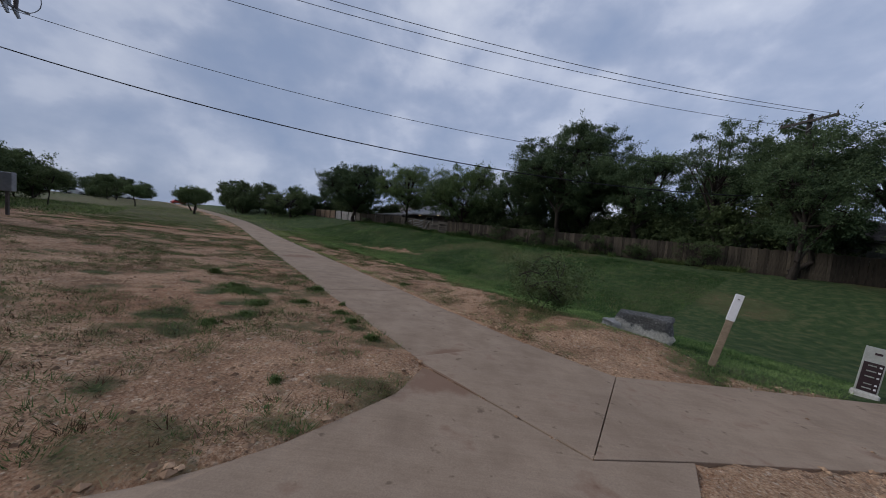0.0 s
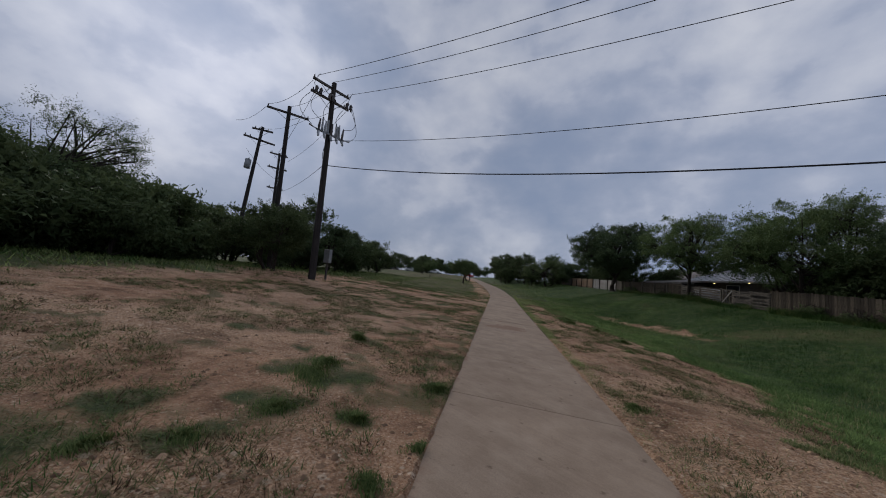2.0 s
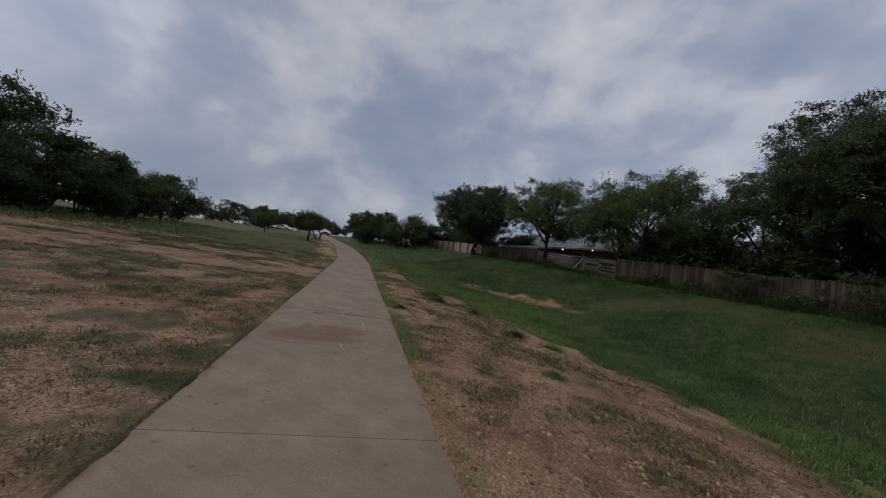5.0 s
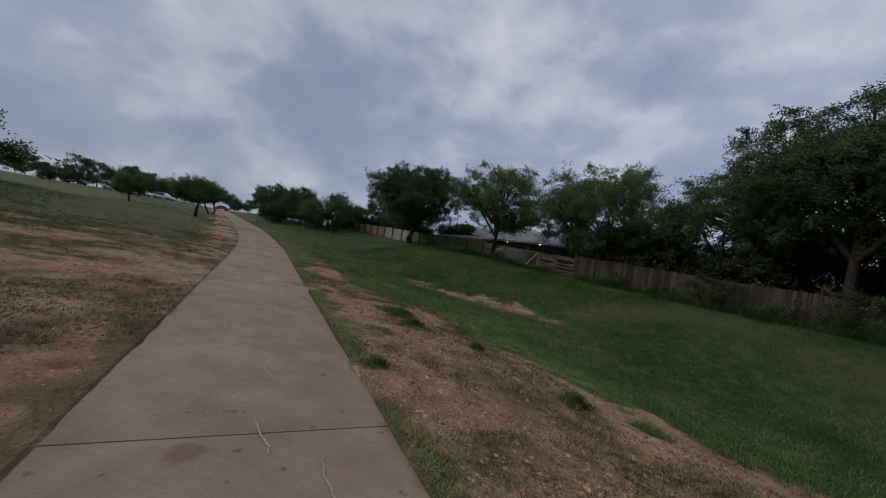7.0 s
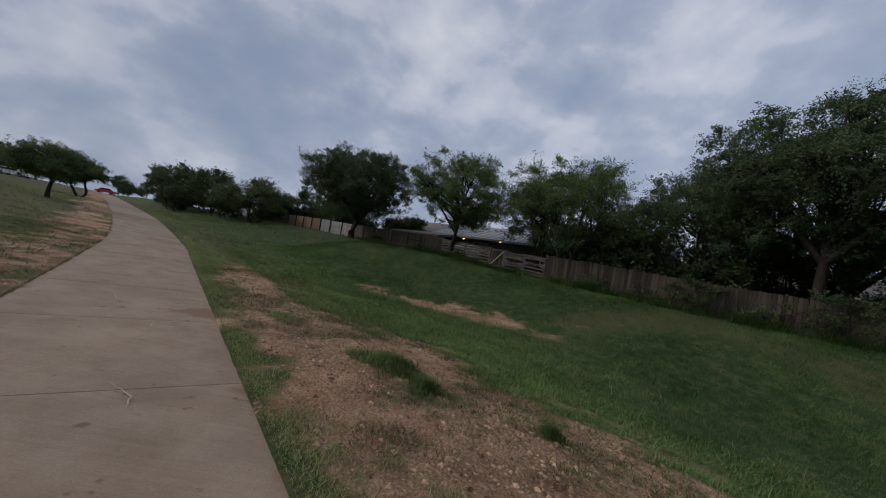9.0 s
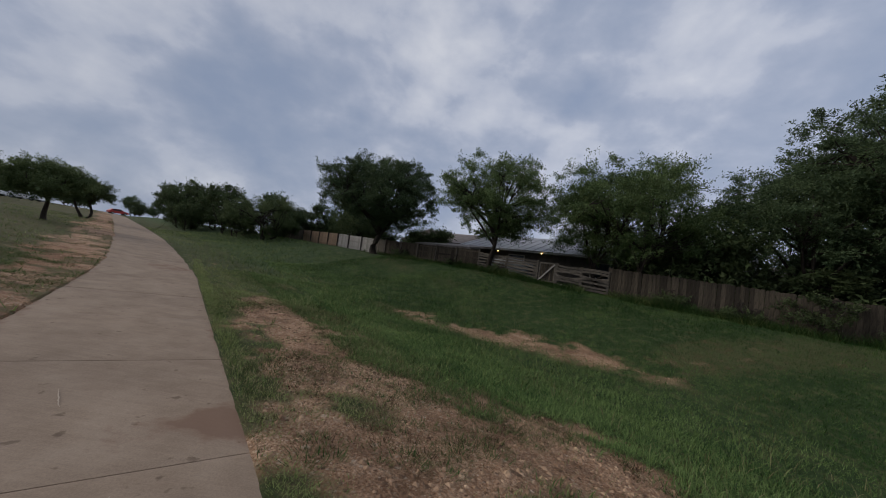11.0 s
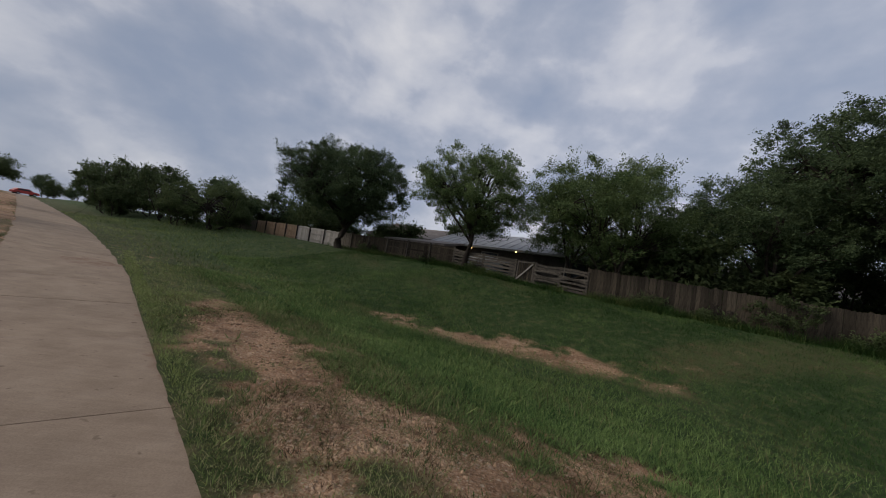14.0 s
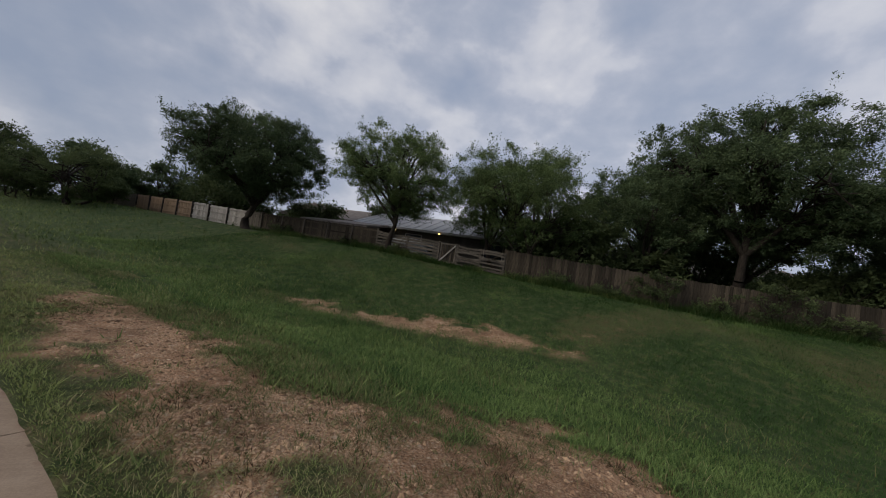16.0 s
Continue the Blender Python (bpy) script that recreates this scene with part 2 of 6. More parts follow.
M_GROUND, M_CONCRETE = ground_material(), concrete_material()
# weathered timber, toned down further with the shade of the overhanging trees
M_BOARD = grainy("weathered_board", (0.015, 0.012, 0.009), (0.098, 0.079, 0.057), 3.0, 40, 0.9, 0.4, 0.006, stretch=(6, 6, 1), vary=1.0)
M_SLAT = grainy("grey_timber", (0.048, 0.042, 0.035), (0.180, 0.155, 0.127), 3.0, 40, 0.9, 0.4, 0.006, stretch=(2, 2, 8))
M_TAN = grainy("tan_panel", (0.21, 0.140, 0.090), (0.37, 0.265, 0.180), 2.0, 30, 0.85, 0.3, 0.005, stretch=(6, 6, 1))
M_PALE = grainy("pale_grey_panel", (0.26, 0.24, 0.22), (0.44, 0.41, 0.375), 2.0, 30, 0.85, 0.3, 0.005, stretch=(6, 6, 1))
M_POLE = grainy("creosoted_pole", (0.012, 0.011, 0.012), (0.05, 0.042, 0.038), 3.0, 50, 0.85, 0.5, 0.01, stretch=(6, 6, 0.6))
M_ARM = grainy("crossarm_timber", (0.04, 0.036, 0.034), (0.12, 0.105, 0.095), 3.0, 50, 0.85, 0.3, 0.006)
M_GALV = grainy("galvanised_steel", (0.20, 0.21, 0.22), (0.36, 0.37, 0.38), 5.0, 60, 0.55, 0.1, 0.003, metal=0.6)
M_PORC = grainy("dark_porcelain", (0.03, 0.022, 0.02), (0.09, 0.075, 0.07), 5.0, 40, 0.35, 0.1, 0.002)
M_CABLE = grainy("black_cable", (0.008, 0.008, 0.010), (0.022, 0.022, 0.025), 5.0, 40, 0.7, 0.05, 0.001)
M_BARK = grainy("rough_bark", (0.014, 0.011, 0.009), (0.062, 0.050, 0.040), 5.0, 35, 0.95, 0.8, 0.03, stretch=(3, 3, 0.8))
M_LIME = grainy("limestone", (0.40, 0.375, 0.33), (0.74, 0.71, 0.65), 3.5, 30, 0.92, 0.7, 0.03)


def stained_stone():
    """Pale limestone that dark lichen has grown over in ragged patches."""
    m, nt, b = shader("lichen_stained_limestone", 0.95)
    co = object_coords(nt)
    xyz = nt.nodes.new("ShaderNodeSeparateXYZ")
    nt.links.new(co, xyz.inputs[0])
    big, fine = noise_node(nt, 2.6, 5, 0.65, co), noise_node(nt, 22, 4, 0.7, co)
    pale = ramp_node(nt, fine.outputs["Fac"], [(0.3, (0.42, 0.385, 0.33)), (0.7, (0.74, 0.70, 0.62))])
    dark = ramp_node(nt, fine.outputs["Fac"], [(0.3, (0.055, 0.053, 0.050)), (0.62, (0.16, 0.155, 0.145)), (0.72, (0.5, 0.48, 0.44))])
    level = math_node(nt, "ADD", math_node(nt, "MULTIPLY", xyz.outputs[2], 1.6), math_node(nt, "MULTIPLY", math_node(nt, "SUBTRACT", big.outputs["Fac"], 0.5), 1.8))
    col = mix_node(nt, ramp_node(nt, level, [(0.0, (0, 0, 0)), (0.16, (1, 1, 1))]), pale, dark)
    nt.links.new(col, b.inputs["Base Color"])
    bump_node(nt, b, math_node(nt, "ADD", fine.outputs["Fac"], big.outputs["Fac"]), 0.8, 0.03)
    return m


M_STAIN = stained_stone()
M_PEBBLE = grainy("crushed_stone", (0.19, 0.108, 0.065), (0.56, 0.405, 0.28), 3.0, 14, 0.95, 0.3, 0.01)
nt_p = M_PEBBLE.node_tree
tone_p = nt_p.nodes.new("ShaderNodeAttribute")
tone_p.attribute_name = "tint"
b_p = nt_p.nodes["Principled BSDF"]
src_p = b_p.inputs["Base Color"].links[0].from_socket
nt_p.links.new(mix_node(nt_p, 0.85, src_p, ramp_node(nt_p, tone_p.outputs["Fac"], [(0.0, (0.34, 0.29, 0.25)), (0.5, (0.95, 0.86, 0.76)), (1.0, (1.5, 1.42, 1.28))]), "MULTIPLY"), b_p.inputs["Base Color"])
M_STAKE = grainy("raw_timber_post", (0.16, 0.12, 0.08), (0.33, 0.26, 0.18), 4.0, 40, 0.9, 0.4, 0.006)
M_WHITE = grainy("white_reflective_sheet", (0.62, 0.62, 0.63), (0.80, 0.80, 0.80), 4.0, 30, 0.5, 0.05, 0.002)
M_SIGN = grainy("brushed_sign_metal", (0.30, 0.31, 0.28), (0.46, 0.47, 0.43), 4.0, 50, 0.45, 0.08, 0.002, metal=0.3)
M_SIGNDARK = grainy("dark_brown_sign_panel", (0.030, 0.018, 0.020), (0.055, 0.036, 0.038), 4.0, 40, 0.5, 0.05, 0.002)
M_ROOFMETAL = grainy("pale_metal_roof", (0.22, 0.22, 0.225), (0.34, 0.34, 0.345), 1.2, 12, 0.5, 0.1, 0.005, stretch=(1, 5, 1))
M_SHINGLE = grainy("grey_brown_shingles", (0.13, 0.11, 0.10), (0.26, 0.23, 0.21), 2.0, 25, 0.95, 0.5, 0.02)
M_HOUSE = grainy("painted_siding", (0.30, 0.29, 0.27), (0.45, 0.43, 0.40), 1.5, 20, 0.85, 0.2, 0.005)
M_DARKWALL = grainy("dark_shed_siding", (0.05, 0.045, 0.042), (0.12, 0.11, 0.10), 2.0, 25, 0.9, 0.3, 0.006)
M_CARWHITE = grainy("white_car_paint", (0.66, 0.67, 0.68), (0.80, 0.80, 0.80), 1.0, 10, 0.3, 0.02, 0.001)
M_CARRED = grainy("red_paint", (0.30, 0.03, 0.03), (0.45, 0.06, 0.05), 1.0, 10, 0.35, 0.02, 0.001)
M_TYRE = grainy("tyre_rubber", (0.012, 0.012, 0.012), (0.03, 0.03, 0.03), 4.0, 30, 0.9, 0.2, 0.004)
M_GLASS = grainy("dark_glazing", (0.02, 0.024, 0.03), (0.04, 0.046, 0.055), 2.0, 20, 0.12, 0.02, 0.001)
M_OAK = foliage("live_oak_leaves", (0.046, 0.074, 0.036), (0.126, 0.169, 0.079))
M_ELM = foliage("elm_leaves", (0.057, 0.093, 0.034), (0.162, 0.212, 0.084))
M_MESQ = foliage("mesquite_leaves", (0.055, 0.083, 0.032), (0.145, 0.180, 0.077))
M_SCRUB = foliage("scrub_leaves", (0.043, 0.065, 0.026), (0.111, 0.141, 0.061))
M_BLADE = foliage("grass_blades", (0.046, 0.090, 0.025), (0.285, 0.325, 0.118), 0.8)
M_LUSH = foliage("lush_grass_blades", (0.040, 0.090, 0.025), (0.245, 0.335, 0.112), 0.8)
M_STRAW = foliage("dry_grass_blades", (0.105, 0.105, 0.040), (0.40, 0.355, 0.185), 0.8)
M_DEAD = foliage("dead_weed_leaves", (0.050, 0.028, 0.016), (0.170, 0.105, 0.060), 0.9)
M_SEAL = grainy("dried_sealant", (0.36, 0.280, 0.205), (0.46, 0.375, 0.295), 6.0, 40, 0.8, 0.1, 0.002)

# a lit porch lamp
M_LAMP, nt_l, b_l = shader("lit_lamp_glass", 0.4)
b_l.inputs["Base Color"].default_value = (0.9, 0.75, 0.45, 1)
b_l.inputs["Emission Color"].default_value = (1.0, 0.66, 0.25, 1)
b_l.inputs["Emission Strength"].default_value = 4.0

# ---- mesh helpers ----


def mesh_of(name, verts, faces, mat, tint=None, smooth=False):
    """A mesh from arrays: faces all of one size."""
    verts, faces = np.asarray(verts, np.float32), np.asarray(faces, np.int32)
    me = bpy.data.meshes.new(name)
    k = faces.shape[1]
    me.vertices.add(len(verts))
    me.vertices.foreach_set("co", verts.ravel())
    me.loops.add(faces.size)
    me.loops.foreach_set("vertex_index", faces.ravel())
    me.polygons.add(len(faces))
    me.polygons.foreach_set("loop_start", np.arange(0, faces.size, k, dtype=np.int32))
    me.polygons.foreach_set("loop_total", np.full(len(faces), k, np.int32))
    me.polygons.foreach_set("use_smooth", np.full(len(faces), smooth))
    me.update(calc_edges=True)
    if tint is not None:
        me.attributes.new("tint", "FLOAT", "POINT").data.foreach_set("value", np.asarray(tint, np.float32))
    me.materials.append(mat)
    return me


def bm_mesh(name, bm, mat, smooth=False):
    me = bpy.data.meshes.new(name)
    bm.to_mesh(me)
    bm.free()
    if smooth:
        me.polygons.foreach_set("use_smooth", [True] * len(me.polygons))
    me.materials.append(mat)
    return me


def part(name, me, parent, label=""):
    ob = new(name, me)
    ob.parent = parent
    return tagged(ob, label)


def thing(name, at, label, category, group="", kind=""):
    ob = new(name)
    ob.matrix_basis = at if isinstance(at, Matrix) else Matrix.Translation(at)
    return tagged(ob, label, category, group, kind)


def box_bm(bm, size, at, bevel=0.0, rot=None):
    """A bevelled box added to bm."""
    m = Matrix.Translation(at) @ (rot.to_4x4() if rot else Matrix.Identity(4)) @ Matrix.Diagonal((*size, 1))
    got = bmesh.ops.create_cube(bm, size=1.0, matrix=m)
    if bevel:
        edges = list({e for v in got["verts"] for e in v.link_edges})
        bmesh.ops.bevel(bm, geom=edges, offset=bevel, segments=1, affect="EDGES")
    return bm


def box(size, at, bevel=0.0, rot=None):
    return box_bm(bmesh.new(), size, at, bevel, rot)


def tube(points, radii, sides=6):
    """Vertices and quads of a tapered tube along points, with closed-looking ends."""
    p, r = np.asarray(points, float), np.asarray(radii, float)
    n = len(p)
    tang = np.gradient(p, axis=0)
    tang /= np.linalg.norm(tang, axis=1)[:, None] + 1e-9
    ref = np.where(np.abs(tang[:, 2:3]) > 0.9, [[1.0, 0, 0]], [[0, 0, 1.0]])
    a = np.cross(tang, ref)
    a /= np.linalg.norm(a, axis=1)[:, None] + 1e-9
    b = np.cross(tang, a)
    ang = np.linspace(0, 2 * np.pi, sides, endpoint=False)
    ring = a[:, None] * np.cos(ang)[None, :, None] + b[:, None] * np.sin(ang)[None, :, None]
    v = (p[:, None] + ring * r[:, None, None]).reshape(-1, 3)
    i = np.arange(n - 1)[:, None] * sides
    j = np.arange(sides)[None]
    k = (j + 1) % sides
    f = np.stack([i + j, i + k, i + sides + k, i + sides + j], -1).reshape(-1, 4)
    return v, f


def joined(pieces):
    """Several (verts, faces) as one."""
    vs, fs, n = [], [], 0
    for v, f in pieces:
        vs.append(v)
        fs.append(np.asarray(f) + n)
        n += len(v)
    return np.concatenate(vs), np.concatenate(fs)


# ---- the lie of the land: s along the path, d to its right ----
P0, U, N = np.array((-0.1, 6.0)), np.array((-0.573, 0.8195)), np.array((0.8195, 0.573))
HALF = 1.13


def to_sd(x, y):
    rx, ry = np.asarray(x) - P0[0], np.asarray(y) - P0[1]
    return rx * U[0] + ry * U[1], rx * N[0] + ry * N[1]


def to_xy(s, d):
    s, d = np.asarray(s, float), np.asarray(d, float)
    return P0[0] + s * U[0] + d * N[0], P0[1] + s * U[1] + d * N[1]


def smooth01(v):
    v = np.clip(v, 0, 1)
    return v * v * (3 - 2 * v)


def bend(s):
    """How far the path's middle has swung to the left by s."""
    k = np.clip(np.asarray(s, float) - 28, 0, None)
    return -0.04 - 0.122 * k * k / (k + 6)


def fence_d(s):
    return np.maximum(21.5 - 0.184 * np.asarray(s, float), 7.0)


def path_z(s):
    return np.interp(s, [-60, -10, 0, 12, 22, 27, 31, 41, 60, 100, 160, 400], [0.1, -0.17, -0.20, -0.19, -0.18, -0.15, -0.02, 0.43, 0.80, 1.45, 2.1, 2.6])


def fence_z(s):
    return np.interp(s, [-60, 3, 16, 23.4, 27, 30, 40, 47, 62, 120], [0.35, 0.52, 0.68, 0.92, 1.08, 1.28, 1.34, 1.55, 1.72, 2.4])


def land(s, d):
    """The height of the ground, without its small roughness."""
    s, d = np.asarray(s, float), np.asarray(d, float)
    q, zp = d - bend(s), path_z(s)
    ql = np.clip(-q, 0, None)
    hill = np.interp(s, [12, 34, 60], [1.0, 0.45, 0.25])
    left = 0.062 * np.minimum(ql, 4) + hill * (0.105 * np.clip(ql - 4, 0, 9) + 0.035 * np.clip(ql - 13, 0, 45))
    df = fence_d(s)
    v = np.clip((q - 1) / (df - 1), 0, 1)
    dip = np.interp(s, [-40, 25, 45, 62], [1.25, 1.3, 0.4, 0.2])
    right = -0.062 * np.clip(q, 0, 1) + (fence_z(s) - zp + 0.062) * smooth01(v) - dip * np.sin(np.pi * v) ** 2
    berm = 0.26 * np.exp(-(((q - 3.0) / 1.0) ** 2)) * smooth01((s + 6) / 3) * smooth01((5 - s) / 4)
    z = zp + np.where(q < 0, left, right + berm)
    x, y = to_xy(s, d)
    fork = smooth01((5.9 - y) / 1.2) * smooth01((y + 0.2) / 1.2) * smooth01((x - 0.6) / 1.0) * smooth01((16 - x) / 4)
    return z + fork * (-0.0506 * x - 0.034 * y - z)


def paved(x, y):
    """Whether a place lies on the concrete of the path or of the fork at its start."""
    s, d = to_sd(x, y)
    on = (np.abs(d - bend(s)) < HALF + 0.02) & (s > -2.0)
    for poly in FORK:
        inside = np.zeros(np.shape(x), bool)
        px, py = np.array([c[0] for c in poly]), np.array([c[1] for c in poly])
        for i in range(len(poly)):
            j = i - 1
            hit = ((py[i] > y) != (py[j] > y)) & (x < (px[j] - px[i]) * (y - py[i]) / (py[j] - py[i] + 1e-12) + px[i])
            inside ^= hit
        on |= inside
    return on


# the slabs of the fork: the walk that comes from behind, the wedge and the branch
FORK = [
    [(-2.9, 0.0), (-2.4, 0.75), (-1.9, 1.16), (-1.5, 1.39), (-1.2, 1.62), (-0.9, 1.92), (-0.55, 2.40), (-0.22, 2.88), (0.02, 3.66), (1.48, 2.20), (2.44, 2.35), (2.16, 1.93), (1.93, 1.34), (1.6, -0.3), (1.35, -3.0), (-2.2, -3.0), (-2.9, -1.2)],
    [(0.03, 3.69), (-0.11, 3.965), (1.73, 5.255), (1.86, 5.10), (2.735, 4.21), (1.49, 2.215)],
    [(2.745, 4.205), (4.79, 4.42), (4.75, 2.62), (2.44, 2.362), (1.50, 2.212)],
    [(4.802, 4.42), (7.3, 4.58), (7.1, 2.72), (4.762, 2.62)],
    [(7.312, 4.58), (9.5, 4.75), (9.4, 2.80), (7.112, 2.72)],
    [(9.512, 4.75), (12.3, 5.0), (12.3, 2.95), (9.412, 2.80)],
    [(-2.2, -3.012), (1.35, -3.012), (1.2, -7.0), (-2.0, -7.0)],
    [(-2.0, -7.012), (1.2, -7.012), (1.2, -12.5), (-1.8, -12.5)],
]


def ground_at(x, y):
    s, d = to_sd(x, y)
    return float(land(s, d))


def value_noise(x, y, scale, seed):
    """Smooth noise in 0..1 on arrays."""
    rng = np.random.RandomState(seed)
    table = rng.rand(256, 256)
    u, v = np.asarray(x) / scale, np.asarray(y) / scale
    i, j = np.floor(u).astype(int), np.floor(v).astype(int)
    fu, fv = u - i, v - j
    fu, fv = fu * fu * (3 - 2 * fu), fv * fv * (3 - 2 * fv)
    g = lambda a, b: table[a % 256, b % 256]
    return (g(i, j) * (1 - fu) + g(i + 1, j) * fu) * (1 - fv) + (g(i, j + 1) * (1 - fu) + g(i + 1, j + 1) * fu) * fv


# green clumps on the bare ground to the left of the path: x, y, radius
CLUMPS = [(-3.75, 6.45, 0.72), (-4.2, 6.1, 0.4), (-3.1, 5.52, 0.44), (-2.8, 4.6, 0.30), (-2.5, 6.1, 0.30), (-2.8, 7.5, 0.33), (-5.5, 7.95, 0.30), (-3.5, 5.5, 0.40), (-1.76, 5.7, 0.34), (-1.7, 6.3, 0.26), (-2.7, 6.55, 0.24),
          (-3.9, 4.35, 0.34), (-2.85, 4.85, 0.25), (-1.5, 4.46, 0.22), (-1.1, 4.8, 0.30), (-0.85, 4.4, 0.26), (-1.5, 5.45, 0.26), (-1.27, 2.66, 0.15), (-3.1, 3.75, 0.30), (-2.75, 2.3, 0.42), (-5.1, 6.6, 0.36), (-6.3, 1.6, 0.5),
          (-6.5, 6.0, 0.4), (-7.2, 9.8, 0.5), (-9.0, 11.2, 0.4), (-6.0, 11.9, 0.45), (-9.2, 14.6, 0.5), (-11.0, 16.0, 0.45), (-12.5, 17.2, 0.5), (-10.8, 18.5, 0.3), (-8.6, 16.9, 0.3)]
# and on the strip to its right
CLUMPS_R = [(0.9, 10.1, 0.45), (-1.6, 13.4, 0.3), (-2.6, 15.6, 0.3), (-3.65, 18.7, 0.42), (-0.94, 9.7, 0.3), (-6.6, 17.7, 0.35), (-6.75, 20.9, 0.75), (-7.4, 21.6, 0.7), (-7.75, 23.7, 0.45), (-2.7, 18.3, 0.4), (-9.45, 22.75, 0.55), (-10.1, 22.95, 0.45), (0.5, 13.0, 0.3)]


def turf_cover(x, y):
    """How much grass grows at a place (0..1), and how stony it is."""
    s, d = to_sd(x, y)
    q = d - bend(s)
    n1, n2 = value_noise(x, y, 1.7, 1), value_noise(x, y, 0.55, 2)
    n3 = smooth01((value_noise(x, y, 0.22, 3) - 0.25) / 0.35)
    wob = (n1 - 0.5) * 0.9 + (n2 - 0.5) * 0.9 + (n3 - 0.5) * 0.35
    edge = np.interp(s, [-12, -5, -3.6, -1.7, 0.2, 2, 4.8, 8.4, 11.4, 13, 14.5, 18, 19.7, 22.3, 25.4, 27.5, 29], [5.0, 4.6, 3.3, 2.9, 3.1, 3.6, 5.2, 6.4, 6.7, 6.3, 5.8, 4.8, 4.2, 3.35, 2.5, 1.9, 0.9])
    right = smooth01((q - edge + wob * 1.7) / 1.9 + 0.5)
    verge_w = np.interp(s, [-2, 4, 9, 12, 16, 20, 22, 24, 26, 28], [0.05, 0.15, 0.28, 0.36, 0.62, 0.85, 1.12, 1.35, 1.5, 1.9])
    verge = smooth01((HALF + verge_w - q + wob * 0.9) / 0.7) * (q > 0) * np.interp(s, [-3, 2, 10, 16], [0.25, 0.5, 0.75, 0.95])
    grav_mid = np.interp(s, [17, 20.5, 22.5, 26.7, 30], [11.2, 10.5, 9.8, 8.0, 7.2])
    grav = smooth01((1.15 - np.abs(q - grav_mid - wob * 0.8) + 1.2 * wob) / 1.9) * smooth01((s - 16.5) / 4) * smooth01((30.5 - s) / 4)
    bank = smooth01((0.5 - value_noise(x, y, 2.6, 17)) / 0.25) * 0.36 * smooth01((q - 10.5) / 2)
    right = np.maximum(right, verge) - grav * 0.95 - bank * 0.6
    # left: mostly bare, with a thin green seam beside the slabs and grass farther on
    seam = 0.72 * (0.5 + 0.5 * n3) * smooth01((HALF + 0.45 + q + wob * 1.2) / 0.5) * np.interp(s, [-3, 0, 6, 20], [0.2, 0.7, 0.9, 0.9])
    far = smooth01((s - 20 + wob * 6 - np.abs(q + 6) * 0.3) / 6) * 0.8 * smooth01((-q - 1.7 + wob) / 1.2)
    hill = smooth01((-q - 10.4 + wob * 1.6) / 2.4) * 0.95 * smooth01((15 - s) / 5)
    hill = np.maximum(hill, smooth01((-q - 14 + wob * 3) / 4) * 0.9)
    thin = smooth01((0.6 * value_noise(x, y, 0.9, 5) + 0.4 * value_noise(x, y, 0.3, 6) - 0.58) / 0.14) * 0.66
    left = np.maximum.reduce([seam, far, hill, thin])
    cover = np.where(q < 0, left, right)
    for cx, cy, cr in CLUMPS + CLUMPS_R:
        r = np.hypot((x - cx), (y - cy)) / cr
        cover = np.maximum(cover, 0.97 * smooth01((0.98 - r + wob * 0.9) / 0.8) * (0.72 + 0.28 * n3))
    stony = 0.35 + 0.65 * smooth01((value_noise(x, y, 2.3, 7) - 0.3) / 0.4)
    stony = np.where(q > 0, 0.42 + 0.58 * stony, stony)
    return np.clip(cover, 0, 1), np.clip(stony, 0, 1)


def rough(x, y):
    return 0.05 * (value_noise(x, y, 0.8, 11) - 0.5) + 0.028 * (value_noise(x, y, 0.3, 12) - 0.5)


def axis(fine_lo, fine_hi, step, far):
    mid = np.arange(fine_lo, fine_hi, step)
    up, x, g = [], fine_hi, step
    while x < far:
        up.append(x)
        g *= 1.18
        x += g
    dn, x, g = [], fine_lo - step, step
    while x > -far:
        dn.append(x)
        g *= 1.18
        x -= g
    return np.concatenate([dn[::-1], mid, up, [far]])


sa, da = axis(-8.0, 34.0, 0.16, 3500), axis(-9.0, 13.5, 0.13, 3500)
# close lines on both edges of the slabs, so that the soil meets them in a clean step
da = np.sort(np.concatenate([da, [-HALF - 0.07, -HALF - 0.028, 1.078, 1.122]]))
SS, DD = np.meshgrid(sa, da, indexing="ij")
GX, GY = to_xy(SS, DD)
on_slab = paved(GX, GY)
GZ = land(SS, DD) + rough(GX, GY) * smooth01((np.abs(DD - bend(SS)) - HALF) / 0.5) + np.where(on_slab, np.where((np.abs(DD - bend(SS)) > HALF - 0.13) & (SS > -1.6), -0.016, -0.05), 0.014)
ni, nj = SS.shape
idx = np.arange(ni * nj).reshape(ni, nj)
quads = np.stack([idx[:-1, :-1], idx[:-1, 1:], idx[1:, 1:], idx[1:, :-1]], -1).reshape(-1, 4)[:, ::-1]
me = mesh_of("ground", np.stack([GX, GY, GZ], -1).reshape(-1, 3), quads, M_GROUND, smooth=True)
# the step down under the slabs is shaded flat, or it would darken the soil beside it
q_mid = np.abs(DD - bend(SS))
q_mid = ((q_mid[:-1, :-1] + q_mid[1:, 1:]) / 2).ravel()
me.polygons.foreach_set("use_smooth", q_mid > HALF + 0.2)
cov, sto = turf_cover(GX.ravel(), GY.ravel())
lush = smooth01(((DD - bend(SS)).ravel() - 3.2) / 1.5)
rgba = np.stack([cov, sto, lush, np.ones_like(cov)], -1).astype(np.float32)
me.attributes.new("cover", "FLOAT_COLOR", "POINT").data.foreach_set("color", rgba.ravel())
ground = tagged(new("ground", me), "reddish stony soil with patchy green grass, dipping to a grassy swale", "ground", kind="structure")

